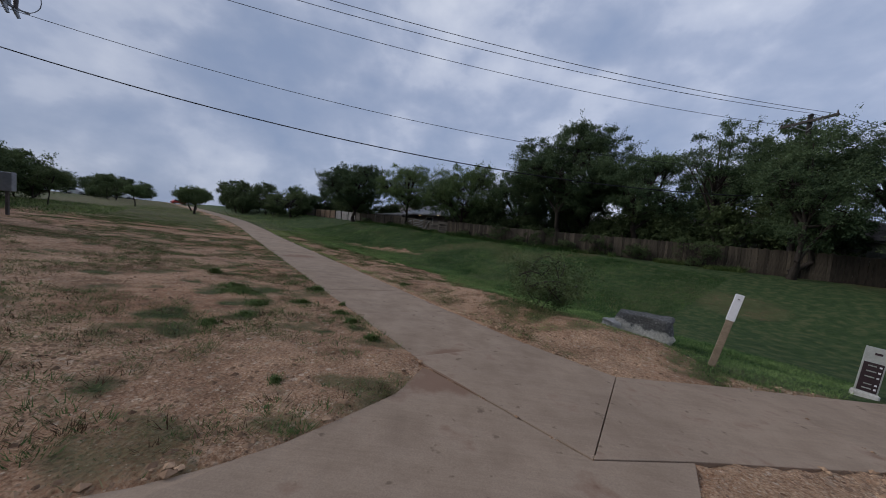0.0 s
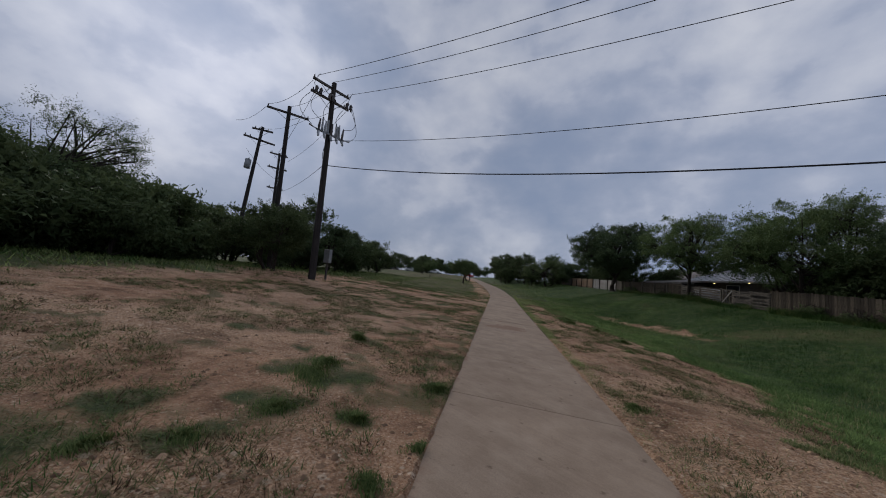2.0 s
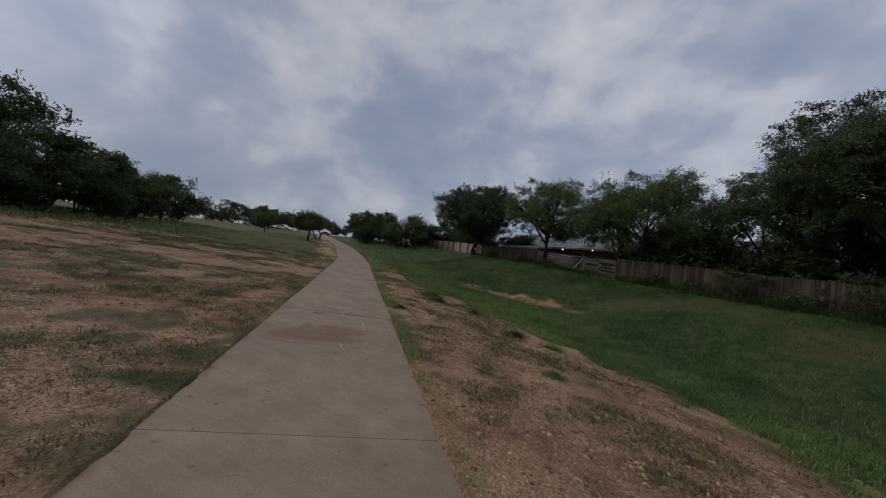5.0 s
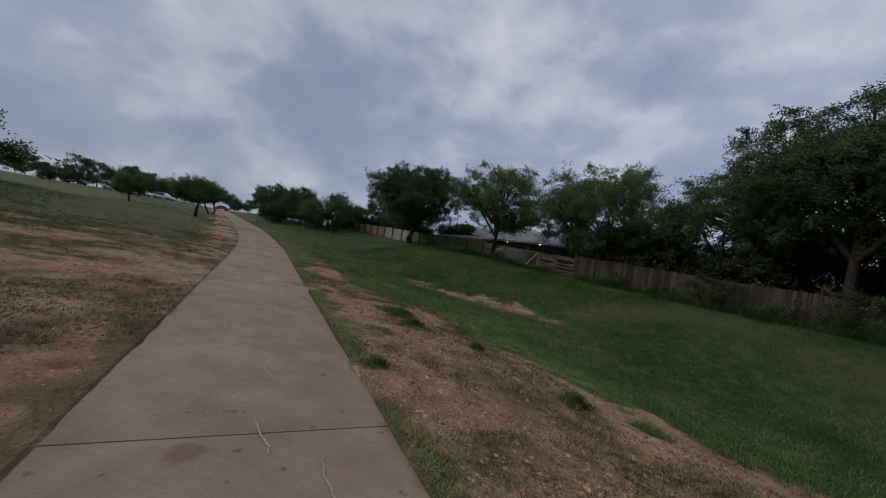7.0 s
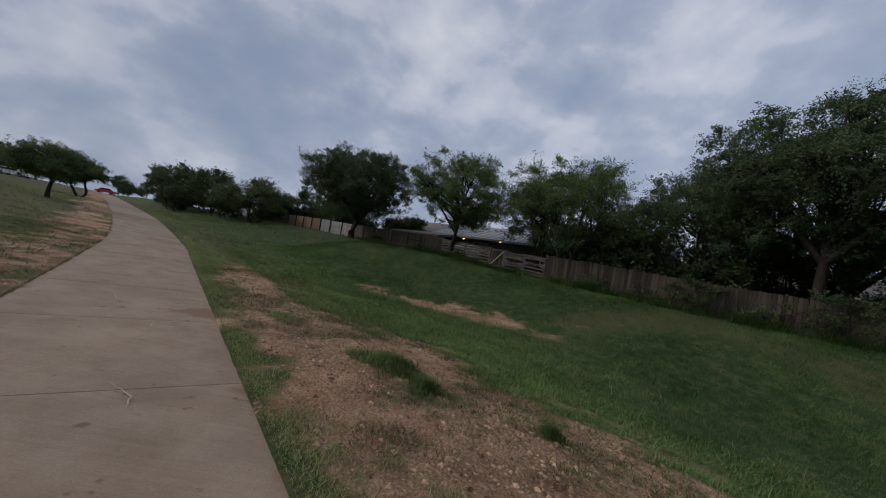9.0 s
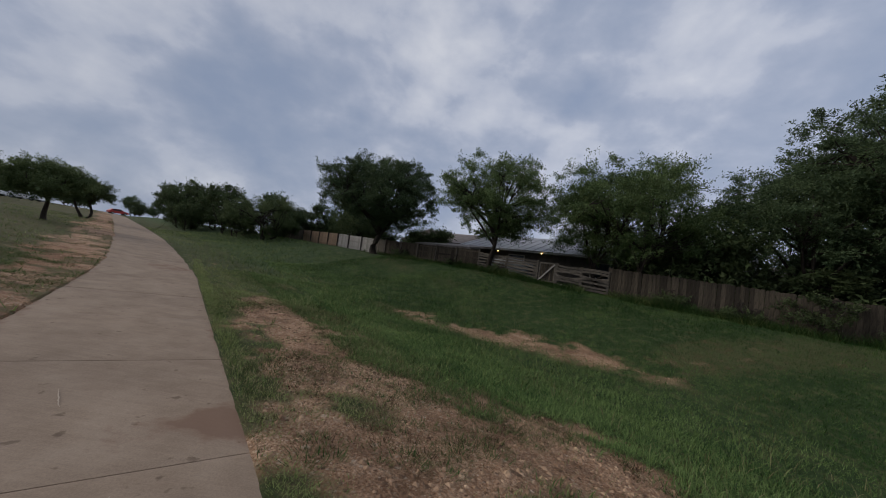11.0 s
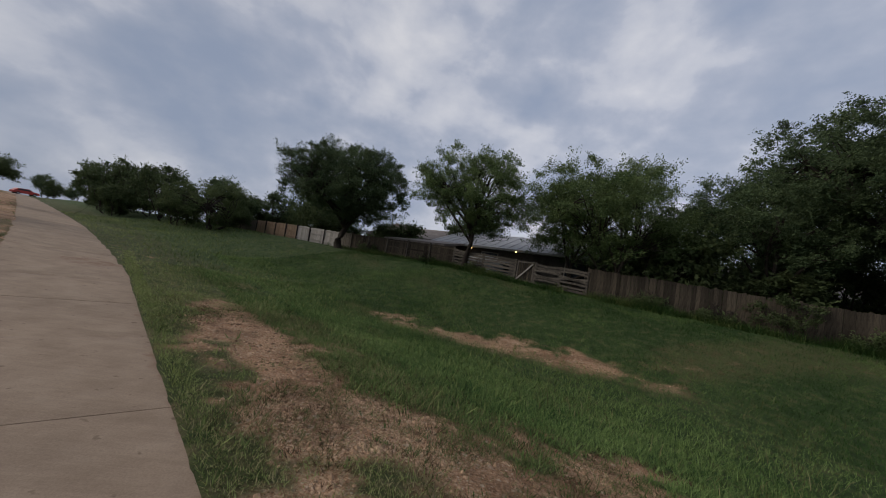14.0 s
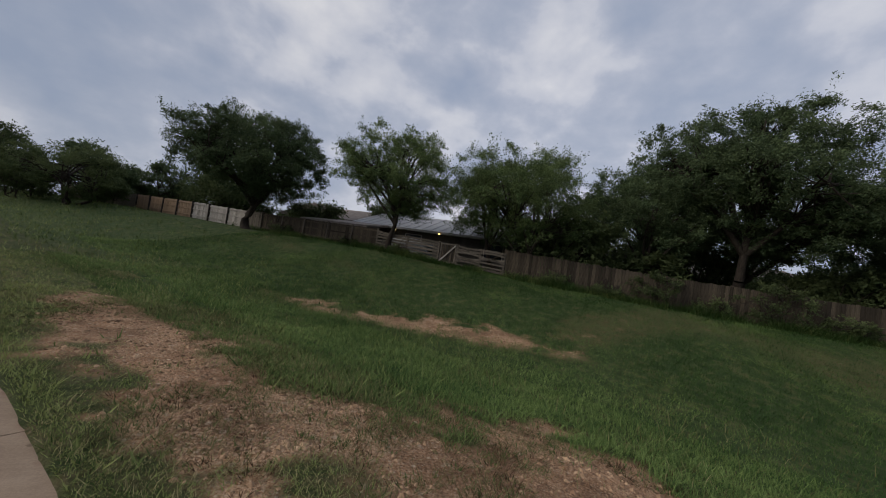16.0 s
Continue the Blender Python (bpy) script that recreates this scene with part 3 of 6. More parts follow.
# ---- the concrete path: slabs with open joints ----
pavement = tagged(new("pavement"), "pale concrete footpath of cast slabs with dirty joints", "footpath", kind="structure")
rng = np.random.RandomState(4)
MUD = [(10.4, 0.05, 0.62, 1.0), (11.75, -0.35, 0.11, 1.1), (10.1, -0.55, 0.5, 0.9), (-1.9, -0.6, 0.5, 0.9), (19.3, 1.0, 0.40, 1.0), (30.5, 0.6, 0.9, 0.7)]


def slab_mesh(corners, top, thick=0.10, cells=7):
    """A slab with a slightly rounded rim: corners in order, top gives its height."""
    c = [np.array(p, float) for p in corners]
    mid = sum(c) / len(c)
    bm = bmesh.new()
    outer = []
    for i, p in enumerate(c):
        q = c[(i + 1) % len(c)]
        n = max(2, int(np.linalg.norm(q - p) / 0.3))
        for k in range(n):
            outer.append(p + (q - p) * k / n)
    rings = []
    for inset, drop in ((0.0, thick), (0.0, 0.004), (0.005, 0.0)):
        ring = []
        for p in outer:
            w = mid - p
            p2 = p + w / np.linalg.norm(w) * inset
            ring.append(bm.verts.new((p2[0], p2[1], top(*p) - drop)))
        rings.append(ring)
    n = len(outer)
    for a, b in zip(rings, rings[1:]):
        for i in range(n):
            bm.faces.new((a[i], a[(i + 1) % n], b[(i + 1) % n], b[i]))
    bm.faces.new(rings[-1])
    bmesh.ops.recalc_face_normals(bm, faces=bm.faces)
    return bm


def slab_grid(s0, s1, offset):
    """One slab of the straight path as a fine grid, worn at its edges."""
    n, w = 26, 16
    ts, ds = np.linspace(s0 + 0.0035, s1 - 0.0035, n), np.linspace(-HALF, HALF, w)
    S, D = np.meshgrid(ts, ds, indexing="ij")
    ragged = (value_noise(S * 7, D * 0 + (D > 0) * 40, 1.0, 21) - 0.5) * 0.045
    D2 = D + np.where(np.abs(D) > HALF - 1e-6, ragged, 0)
    x, y = to_xy(S, D2 + bend(S))
    z = path_z(S) - 0.062 * D2 + offset
    edge = (np.arange(n)[:, None] % (n - 1) == 0) | (np.arange(w)[None] % (w - 1) == 0)
    z = z - np.where(edge, 0.006, 0)
    top = np.stack([x, y, z], -1).reshape(-1, 3)
    idn = np.arange(n * w).reshape(n, w)
    f = np.stack([idn[:-1, :-1], idn[1:, :-1], idn[1:, 1:], idn[:-1, 1:]], -1).reshape(-1, 4)
    rim = np.concatenate([idn[0, :], idn[1:, -1], idn[-1, -2::-1], idn[-2:0:-1, 0]])
    low = top[rim] - [0, 0, 0.10]
    a, b = rim, len(top) + np.arange(len(rim))
    side = np.stack([a, b, np.roll(b, -1), np.roll(a, -1)], -1)
    return np.concatenate([top, low]), np.concatenate([f, side]), S, D2


JOINT = 2.265
s_here = -1.65
while s_here < 120:
    step = JOINT if s_here < 60 else 4 * JOINT
    v, f, S, D2 = slab_grid(s_here, s_here + step, rng.uniform(-0.003, 0.003))
    me = mesh_of("slab", v, f, M_CONCRETE)
    mud = np.zeros(len(v), np.float32)
    for ms_, md, mr, mk in MUD:
        g = mk * np.exp(-((((S - ms_) / mr) ** 2) + ((D2 - md) / (mr * 1.2)) ** 2))
        mud[: S.size] = np.maximum(mud[: S.size], g.ravel())
    side_dirt = 0.62 * smooth01((np.abs(D2) - HALF + 0.24) / 0.24) * (0.5 + 0.5 * value_noise(S, D2 + 9, 0.7, 31))
    mud[: S.size] = np.maximum(mud[: S.size], side_dirt.ravel())
    me.attributes.new("mud", "FLOAT", "POINT").data.foreach_set("value", mud)
    part("slab", me, pavement)
    s_here += step
for i, poly in enumerate(FORK):
    lift_ = 0.003 * (i % 3)
    me = bm_mesh("slab", slab_mesh(poly, lambda x, y: ground_at(x, y) + 0.004 + lift_), M_CONCRETE)
    me.attributes.new("mud", "FLOAT", "POINT").data.foreach_set("value", np.array([1.0 if math.hypot(v.co.x - 0.15, v.co.y - 3.35) < 0.5 else 0.25 for v in me.vertices], np.float32))
    part("slab", me, pavement)

# ---- trees ----


def leaf_cloud(centres, spread, count, size, rng, flat=0.75, droop=0.0, sprays=9):
    """Pointed leaves along short sprays that fan out from the given twig ends."""
    m = len(centres)
    each = max(3, count // sprays)
    way = rng.normal(size=(m, sprays, 3)) * [1, 1, flat] + [0, 0, 0.18]
    way *= (np.asarray(spread)[:, None] * rng.uniform(0.6, 1.75, (m, sprays)))[..., None] / np.linalg.norm(way, axis=2)[..., None]
    along = rng.rand(m, sprays, each) ** 0.8
    off = way[:, :, None] * along[..., None] + rng.normal(size=(m, sprays, each, 3)) * (np.asarray(spread)[:, None, None] * (0.26 - 0.15 * along))[..., None]
    n = m * sprays * each
    p = (np.asarray(centres)[:, None, None] + off).reshape(-1, 3)
    a = np.broadcast_to(way[:, :, None], off.shape).reshape(-1, 3)
    a = a / (np.linalg.norm(a, axis=1)[:, None] + 1e-9) * 0.8 + rng.normal(size=(n, 3)) * 0.7 - [0, 0, droop]
    a /= np.linalg.norm(a, axis=1)[:, None]
    b = np.cross(a, rng.normal(size=(n, 3)))
    b /= np.linalg.norm(b, axis=1)[:, None]
    ln = size * rng.uniform(0.6, 1.4, n)[:, None]
    v = np.stack([p - a * ln, p + b * ln * 0.62, p + a * ln - b * ln * 0.35], 1).reshape(-1, 3)
    f = np.arange(3 * n).reshape(-1, 3)
    # upper leaves of a spray are tinted lighter: light from above put into colour
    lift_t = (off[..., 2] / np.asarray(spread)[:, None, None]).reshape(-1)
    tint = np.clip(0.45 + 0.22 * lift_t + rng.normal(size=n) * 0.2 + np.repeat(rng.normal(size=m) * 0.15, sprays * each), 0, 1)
    return v, f, np.repeat(tint, 3)


def tree_meshes(seed, height, radius, crown_low, mat, trunk=0.2, stems=1, clusters=110, leaves=150, leaf=0.13, lean=0.0, shape=1.0, gap=0.0, puff=0.5, fill=0.5):
    """Trunk-and-limbs mesh and crown mesh of a tree that stands at the origin."""
    rng = np.random.RandomState(seed)
    mid, half_h = (height + crown_low) / 2, (height - crown_low) / 2
    # lumpy crown: a few big lobes, each filled with twig ends
    lobes = []
    n_lobe = 12 + int(radius * 2.5)
    for i in range(n_lobe):
        a, e = 2.4 * i + rng.uniform(-0.4, 0.4), -0.95 + 1.95 * ((i * 0.618) % 1.0)
        r = math.sqrt(max(0.0, 1 - e * e)) ** shape * rng.uniform(0.45, 0.80)
        lobes.append((r * radius * math.cos(a), r * radius * math.sin(a), mid + e * half_h * 0.72, rng.uniform(0.30, 0.48) * radius))
    ends = []
    while len(ends) < clusters:
        lx, ly, lz, lr = lobes[rng.randint(len(lobes))]
        d = rng.normal(size=3)
        d /= np.linalg.norm(d)
        p = np.array((lx, ly, lz)) + d * lr * rng.uniform(0.30, 1.05) * [1, 1, 0.8]
        if rng.rand() < fill:
            p = np.array((d[0] * radius, d[1] * radius, mid + d[2] * half_h))
            k = rng.uniform(0.35, 0.90) ** 0.6 * (0.88 + 0.12 * math.sin(5 * math.atan2(d[1], d[0]) + seed))
            p = np.array((p[0] * k, p[1] * k, mid + (p[2] - mid) * k))
        reach = math.sqrt((p[0] ** 2 + p[1] ** 2) / radius ** 2 + ((p[2] - mid) / half_h) ** 2)
        if reach > 0.93:
            p = np.array((0, 0, mid)) + (p - [0, 0, mid]) * (rng.uniform(0.82, 0.97) / reach)
        if p[2] > crown_low * 0.8 and p[2] < height - puff * 0.7 and rng.rand() > gap * 0.5:
            ends.append(p)
    ends = np.array(ends)
    wood = []
    forks = []
    for i in range(stems):
        a = 2 * np.pi * (i + rng.rand() * 0.5) / stems
        spread = 0.0 if stems == 1 else radius * 0.28
        fork = np.array((math.cos(a) * spread + lean * crown_low, math.sin(a) * spread, crown_low * 0.92))
        t = np.linspace(0, 1, 7)[:, None]
        base = np.array((math.cos(a), math.sin(a), 0)) * (0.0 if stems == 1 else trunk * 0.9) - [0, 0, 0.25]
        pts = base + (fork - base) * t + np.sin(t * np.pi * 1.3 + i) * rng.normal(size=3) * 0.05 * height ** 0.5 * [1, 1, 0]
        flare = trunk * (1.0 - 0.42 * t[:, 0]) * (1 + 0.55 * np.exp(-t[:, 0] * 9))
        wood.append(tube(pts, flare, 9))
        top = np.array((fork[0] * 1.4 + rng.normal() * 0.2, fork[1] * 1.4 + rng.normal() * 0.2, mid + half_h * 0.55))
        pts2 = pts[-1] + (top - pts[-1]) * t + np.sin(t * np.pi) * rng.normal(size=3) * 0.12
        wood.append(tube(pts2, trunk * 0.58 * (1 - 0.85 * t[:, 0]), 7))
        forks.append((pts[-1], pts2))
    for lx, ly, lz, lr in lobes:
        base, leader = forks[rng.randint(len(forks))]
        start = leader[rng.randint(0, 4)]
        t = np.linspace(0, 1, 7)[:, None]
        end = np.array((lx, ly, lz))
        pts = start + (end - start) * t + np.sin(t * np.pi) * (rng.normal(size=3) * 0.18 + [0, 0, 0.25])
        wood.append(tube(pts, trunk * 0.42 * (1 - 0.78 * t[:, 0]) + 0.008, 6))
        near = np.argsort(np.linalg.norm(ends - end, axis=1))[: max(4, clusters // n_lobe)]
        for e in near:
            st = pts[rng.randint(3, 7)]
            tt = np.linspace(0, 1, 4)[:, None]
            wood.append(tube(st + (ends[e] - st) * tt + np.sin(tt * np.pi) * rng.normal(size=3) * 0.1, 0.028 * trunk / 0.2 * (1 - 0.8 * tt[:, 0]) + 0.004, 4))
    spread = rng.uniform(0.6, 1.25, len(ends)) * puff
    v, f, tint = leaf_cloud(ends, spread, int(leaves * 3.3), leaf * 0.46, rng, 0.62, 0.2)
    # crown tint also brightens upwards and darkens below, as painted top light
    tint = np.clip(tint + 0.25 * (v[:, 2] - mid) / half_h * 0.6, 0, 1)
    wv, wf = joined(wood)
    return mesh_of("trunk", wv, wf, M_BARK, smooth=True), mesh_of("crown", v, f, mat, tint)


def tree(name, x, y, label, category="tree", group="", turn=0.0, z=None, **spec):
    ob = thing(name, pose(x, y, (ground_at(x, y) if z is None else z) - 0.02, 0, 0, turn), label, category, group)
    trunk, crown = tree_meshes(**spec)
    part("trunk", trunk, ob)
    part("crown", crown, ob)
    return ob


# right side, by the fence
tree("elm_tree", -4.55, 39.7, "slender elm with an airy rounded crown against the slat fence", seed=3, height=7.7, radius=4.4, crown_low=1.8, mat=M_ELM, trunk=0.19, lean=0.06, clusters=330, leaves=88, leaf=0.10, puff=0.50, gap=0.2, fill=0.6)
tree("live_oak", -12.6, 46.4, "broad dark live oak with layered crown by the fence", seed=8, height=8.3, radius=5.6, crown_low=1.7, mat=M_OAK, trunk=0.30, clusters=420, leaves=125, leaf=0.12, puff=0.55, fill=0.6)
tree("elm_tree", 2.4, 36.6, "bushy light green elm leaning over the slat fence", seed=12, height=8.1, radius=5.5, crown_low=0.7, mat=M_ELM, trunk=0.17, stems=3, clusters=440, leaves=115, leaf=0.11, puff=0.58, fill=0.6)
tree("live_oak", 11.6, 29.9, "large dark live oak with spiky top behind the board fence", seed=17, height=11.7, radius=6.1, crown_low=2.0, gap=0.25, fill=0.62, shape=1.5, mat=M_OAK, trunk=0.34, stems=2, clusters=640, leaves=115, leaf=0.125, puff=0.58)
tree("live_oak", 8.2, 33.2, "dark oak with twin trunks behind the board fence", seed=21, height=8.2, radius=4.3, crown_low=1.6, gap=0.3, fill=0.6, mat=M_OAK, trunk=0.16, stems=2, clusters=300, leaves=100, leaf=0.115, puff=0.54)
tree("mesquite_tree", -23.8, 51.5, "low spreading mesquite standing in the grass", seed=25, height=4.3, radius=3.7, crown_low=0.5, mat=M_MESQ, trunk=0.13, stems=3, clusters=100, leaves=150, leaf=0.10, puff=0.45)
# trees beyond the fence towards the start of the walk
tree("live_oak", 15.4, 24.6, "dense dark live oak behind the board fence", seed=31, height=8.4, radius=4.6, crown_low=2.2, mat=M_OAK, trunk=0.28, stems=2, clusters=170, leaves=180, leaf=0.12, puff=0.6)
tree("elm_tree", 17.4, 20.9, "thin open elm with pale forked trunk behind the fence", seed=35, height=9.6, radius=2.9, crown_low=3.2, mat=M_OAK, trunk=0.15, clusters=80, leaves=80, leaf=0.12, puff=0.5, gap=0.5)
tree("elm_tree", 20.0, 19.0, "tall open oak with dark straight trunk behind the fence", seed=36, height=9.4, radius=3.2, crown_low=3.0, mat=M_OAK, trunk=0.20, clusters=95, leaves=110, leaf=0.12, puff=0.52, gap=0.3)
tree("live_oak", 24.0, 16.0, "dense dark live oak at the fence end", seed=38, height=10.0, radius=4.8, crown_low=1.2, mat=M_OAK, trunk=0.3, stems=2, clusters=180, leaves=170, leaf=0.13, puff=0.62)
tree("live_oak", 27.0, 9.0, "dark oak among shrubs at the fence end", seed=39, height=8.0, radius=4.4, crown_low=0.9, mat=M_SCRUB, trunk=0.25, stems=3, clusters=150, leaves=160, leaf=0.12, puff=0.6)
tree("live_oak", 18.3, 16.5, "dark oak standing before the fence and the utility pole", seed=40, height=8.4, radius=2.7, crown_low=1.0, mat=M_OAK, trunk=0.2, stems=2, clusters=210, leaves=80, leaf=0.12, puff=0.55, fill=0.6)
tree("juniper_shrub", 20.6, 12.6, "pale green juniper shrub in front of the fence", "shrub", seed=41, height=3.6, radius=2.2, crown_low=0.4, mat=M_MESQ, trunk=0.1, stems=3, clusters=90, leaves=150, leaf=0.09, puff=0.42)
# left of the path
tree("mesquite_tree", -28.5, 37.8, "small round mesquite with a single trunk beside the path", seed=45, height=3.2, radius=2.0, crown_low=1.2, mat=M_MESQ, trunk=0.13, stems=1, clusters=90, leaves=170, leaf=0.10, puff=0.46)
tree("mesquite_tree", -37.0, 48.5, "small mesquite farther along the path", seed=46, height=3.2, radius=1.9, crown_low=1.3, mat=M_SCRUB, trunk=0.12, stems=2, clusters=90, leaves=150, leaf=0.10, puff=0.45)
tree("young_tree", -29.8, 24.8, "young reddish tree with a thin dark trunk on bare soil", seed=47, height=3.0, radius=1.0, crown_low=1.0, mat=M_SCRUB, trunk=0.05, clusters=40, leaves=90, leaf=0.08, puff=0.3, gap=0.3)
tree("young_tree", -37.5, 40.0, "young tree with small round crown on the slope", seed=48, height=2.6, radius=1.2, crown_low=1.2, mat=M_ELM, trunk=0.08, clusters=60, leaves=110, leaf=0.09, puff=0.36)
tree("live_oak", -17.4, -6.8, "tall dark oak with tufted crown above the scrub", seed=51, height=8.0, radius=4.6, crown_low=1.0, mat=M_OAK, trunk=0.3, stems=3, clusters=330, leaves=105, leaf=0.14, puff=0.58, fill=0.75)
tree("mesquite_tree", -26.5, 2.1, "thin mesquite with bare twigs above the scrub", seed=53, height=7.7, radius=4.3, crown_low=2.2, mat=M_MESQ, trunk=0.16, stems=3, clusters=190, leaves=46, leaf=0.09, puff=0.5, gap=0.3, fill=0.7)
tree("live_oak", -13.5, -10.5, "oak at the edge of the scrub", seed=54, height=5.8, radius=3.4, crown_low=1.4, mat=M_MESQ, trunk=0.22, stems=2, clusters=130, leaves=140, leaf=0.12, puff=0.58)
tree("mesquite_shrub", -18.8, 10.3, "spreading mesquite shrub beside the utility pole", "shrub", seed=55, height=3.6, radius=2.6, crown_low=0.8, mat=M_SCRUB, trunk=0.09, stems=4, clusters=110, leaves=150, leaf=0.10, puff=0.46)
tree("mesquite_shrub", 2.75, 7.55, "feathery green shrub on the stony verge", "shrub", seed=57, height=1.45, radius=1.2, crown_low=0.12, mat=M_MESQ, trunk=0.010, stems=6, clusters=80, leaves=30, leaf=0.07, puff=0.30, gap=0.3)

# scrub: a few kinds, copied along the treeline
kinds = []
for i, (h, r, mat, low) in enumerate(((3.6, 2.7, M_SCRUB, 0.12), (4.8, 3.0, M_SCRUB, 0.2), (5.6, 3.2, M_OAK, 0.5), (3.0, 2.2, M_SCRUB, 0.1), (6.6, 3.8, M_SCRUB, 0.25))):
    kinds.append(dict(seed=60 + i, height=h, radius=r, crown_low=low, mat=mat, trunk=0.10, stems=3, clusters=140, leaves=34, leaf=0.23, puff=0.6, fill=0.3))
SCRUB_LEFT = [(-12.0, -4.6, 3), (-15.8, -2.4, 3), (-17.6, 1.2, 3), (-14.2, -5.6, 3), (-18.6, 3.2, 3), (-19.4, 5.4, 3), (-14.6, -3.6, 0), (-16.5, -0.8, 3), (-19.0, 2.6, 0), (-21.0, 0.0, 1), (-22.5, 4.6, 1), (-24.0, 7.8, 0), (-23.4, 1.6, 2), (-27.5, 9.0, 1), (-12.8, -6.4, 3), (-20.5, 6.6, 3), (-26.0, 12.6, 0), (-29.5, 6.0, 2),
              (-31.0, 14.6, 1), (-35.0, 18.5, 4), (-33.5, 11.0, 4), (-39.5, 20.0, 1), (-42.0, 17.5, 2), (-46.0, 22.0, 1), (-38.0, 30.0, 1), (-39.5, 26.0, 0), (-41.0, 22.6, 0), (-44.0, 27.5, 1), (-48.0, 33.0, 0), (-36.8, 26.4, 1), (-30.5, 19.0, 2), (-33.0, 22.5, 1), (-9.0, -9.6, 0), (-10.5, -12.5, 2), (-30.0, -3.0, 4), (-25.5, -5.5, 2), (-34.0, 1.5, 4), (-38.0, 8.0, 2), (-41.0, 13.0, 4), (-21.5, -9.0, 1), (-28.5, 2.4, 1), (-25.5, 5.6, 0), (-17.8, 4.6, 3), (-15.2, 0.6, 3)]
WOOD_RIGHT = [(-24.2, 62.0, 1), (-23.5, 68.5, 4), (-28.1, 67.0, 4), (-10.1, 60.5, 0), (-27.2, 53.5, 4), (-30.0, 56.5, 4), (-25.5, 58.5, 2), (-33.5, 60.5, 4), (-37.5, 64.5, 4), (-31.0, 62.5, 2), (-41.5, 70.0, 4), (-46.0, 74.5, 2), (-50.5, 80.5, 4), (-56.0, 87.0, 2), (-23.5, 55.5, 1), (-21.0, 61.0, 2), (-17.6, 58.6, 4), (-35.2, 58.0, 1), (-62.0, 94.0, 4), (-14.0, 55.5, 1), (-38.0, 61.2, 4), (-41.5, 65.5, 4), (-46.5, 72.5, 4)]
FAR = [(x * 1.25, y * 1.25, k) for x, y, k in ((-46, 46, 4), (-52, 50, 1), (-58, 56, 4), (-64, 60, 2), (-70, 70, 4), (-76, 76, 2), (-82, 84, 4), (-90, 90, 4), (-62, 48, 1), (-72, 58, 4), (-84, 68, 2), (-96, 84, 4), (-76, 100, 4), (-84, 108, 2), (-92, 100, 4), (-100, 112, 4), (-86, 118, 2), (-110, 96, 4), (-82, 80, 4), (-88, 74, 4), (-78, 86, 2), (-92, 64, 4), (-96, 56, 2), (-84, 52, 1), (-78, 46, 1), (-70, 42, 1), (-74, 78, 1), (-94, 96, 4))]
BEHIND = [(4.4, 34.6, 0), (7.3, 32.5, 3), (17.0, 22.4, 3), (23.5, 13.4, 0), (-8.2, 48.4, 0), (-15.6, 54.2, 0), (31, 14, 4), (14.6, 26.2, 0), (16.6, 23.4, 3), (18.8, 20.8, 0), (21.6, 18.4, 1), (13.6, 28.4, 3), (4.8, 44, 2), (14, 38, 4), (20, 32, 1), (24, 26, 4), (-1.5, 50, 4), (-8, 54, 2), (19, 26.5, 2), (31, 20, 4), (13, 33, 1)]
first = {}
for where, group, label in ((SCRUB_LEFT, "scrub along the slope", "dark tangled scrub tree in the treeline"), (WOOD_RIGHT, "wood beside the path", "dense green tree in a wood beside the path"),
                            (FAR, "far trees", "distant green tree at the end of the park"), (BEHIND, "trees behind the yards", "leafy green tree behind the fence")):
    for x, y, i in where:
        rng = np.random.RandomState(int(abs(x * 31 + y * 17)) % 9999)
        size = rng.uniform(0.72, 1.18) * (0.76 if group == "wood beside the path" else 1.0)
        at = pose(x, y, ground_at(x, y) - 0.03, 0, 0, rng.uniform(0, 360)) @ Matrix.Diagonal((size, size, size * rng.uniform(0.8, 1.22), 1))
        if i not in first:
            ob = tree("scrub_tree", x, y, label, group=group, **kinds[i])
            first[i] = ob
            ob.matrix_basis = at
        else:
            src = first[i]
            keep = src.scale.copy()
            src.scale = (1, 1, 1)
            ob = copy_thing(src, at)
            src.scale = keep
            tagged(ob, label, "tree", group)
        ob.name = "scrub_tree"

# ---- fences ----


def fence_point(s, back=0.0):
    x, y = to_xy(s, fence_d(s) + back)
    return np.array((float(x), float(y), float(fence_z(s))))


def board_mesh(w, h, seed, mat):
    """A dog-eared board, slightly cupped, standing at the origin."""
    rng = np.random.RandomState(seed)
    bm = bmesh.new()
    cut, t = 0.022, 0.009
    out = [(-w / 2, 0), (w / 2, 0), (w / 2, h - cut), (w / 2 - cut, h), (-w / 2 + cut, h), (-w / 2, h - cut)]
    cup = rng.uniform(-0.006, 0.006)
    f = [bm.verts.new((x, -t + cup * (abs(x) / w * 2), z)) for x, z in out]
    b = [bm.verts.new((x, t + cup * (abs(x) / w * 2), z)) for x, z in out]
    bm.faces.new(f)
    bm.faces.new(b[::-1])
    for i in range(6):
        j = (i + 1) % 6
        bm.faces.new((f[i], b[i], b[j], f[j]))
    bmesh.ops.recalc_face_normals(bm, faces=bm.faces)
    return bm_mesh("board", bm, mat)


FENCE_TURN = math.degrees(math.atan2(*(fence_point(10) - fence_point(30))[[1, 0]]))


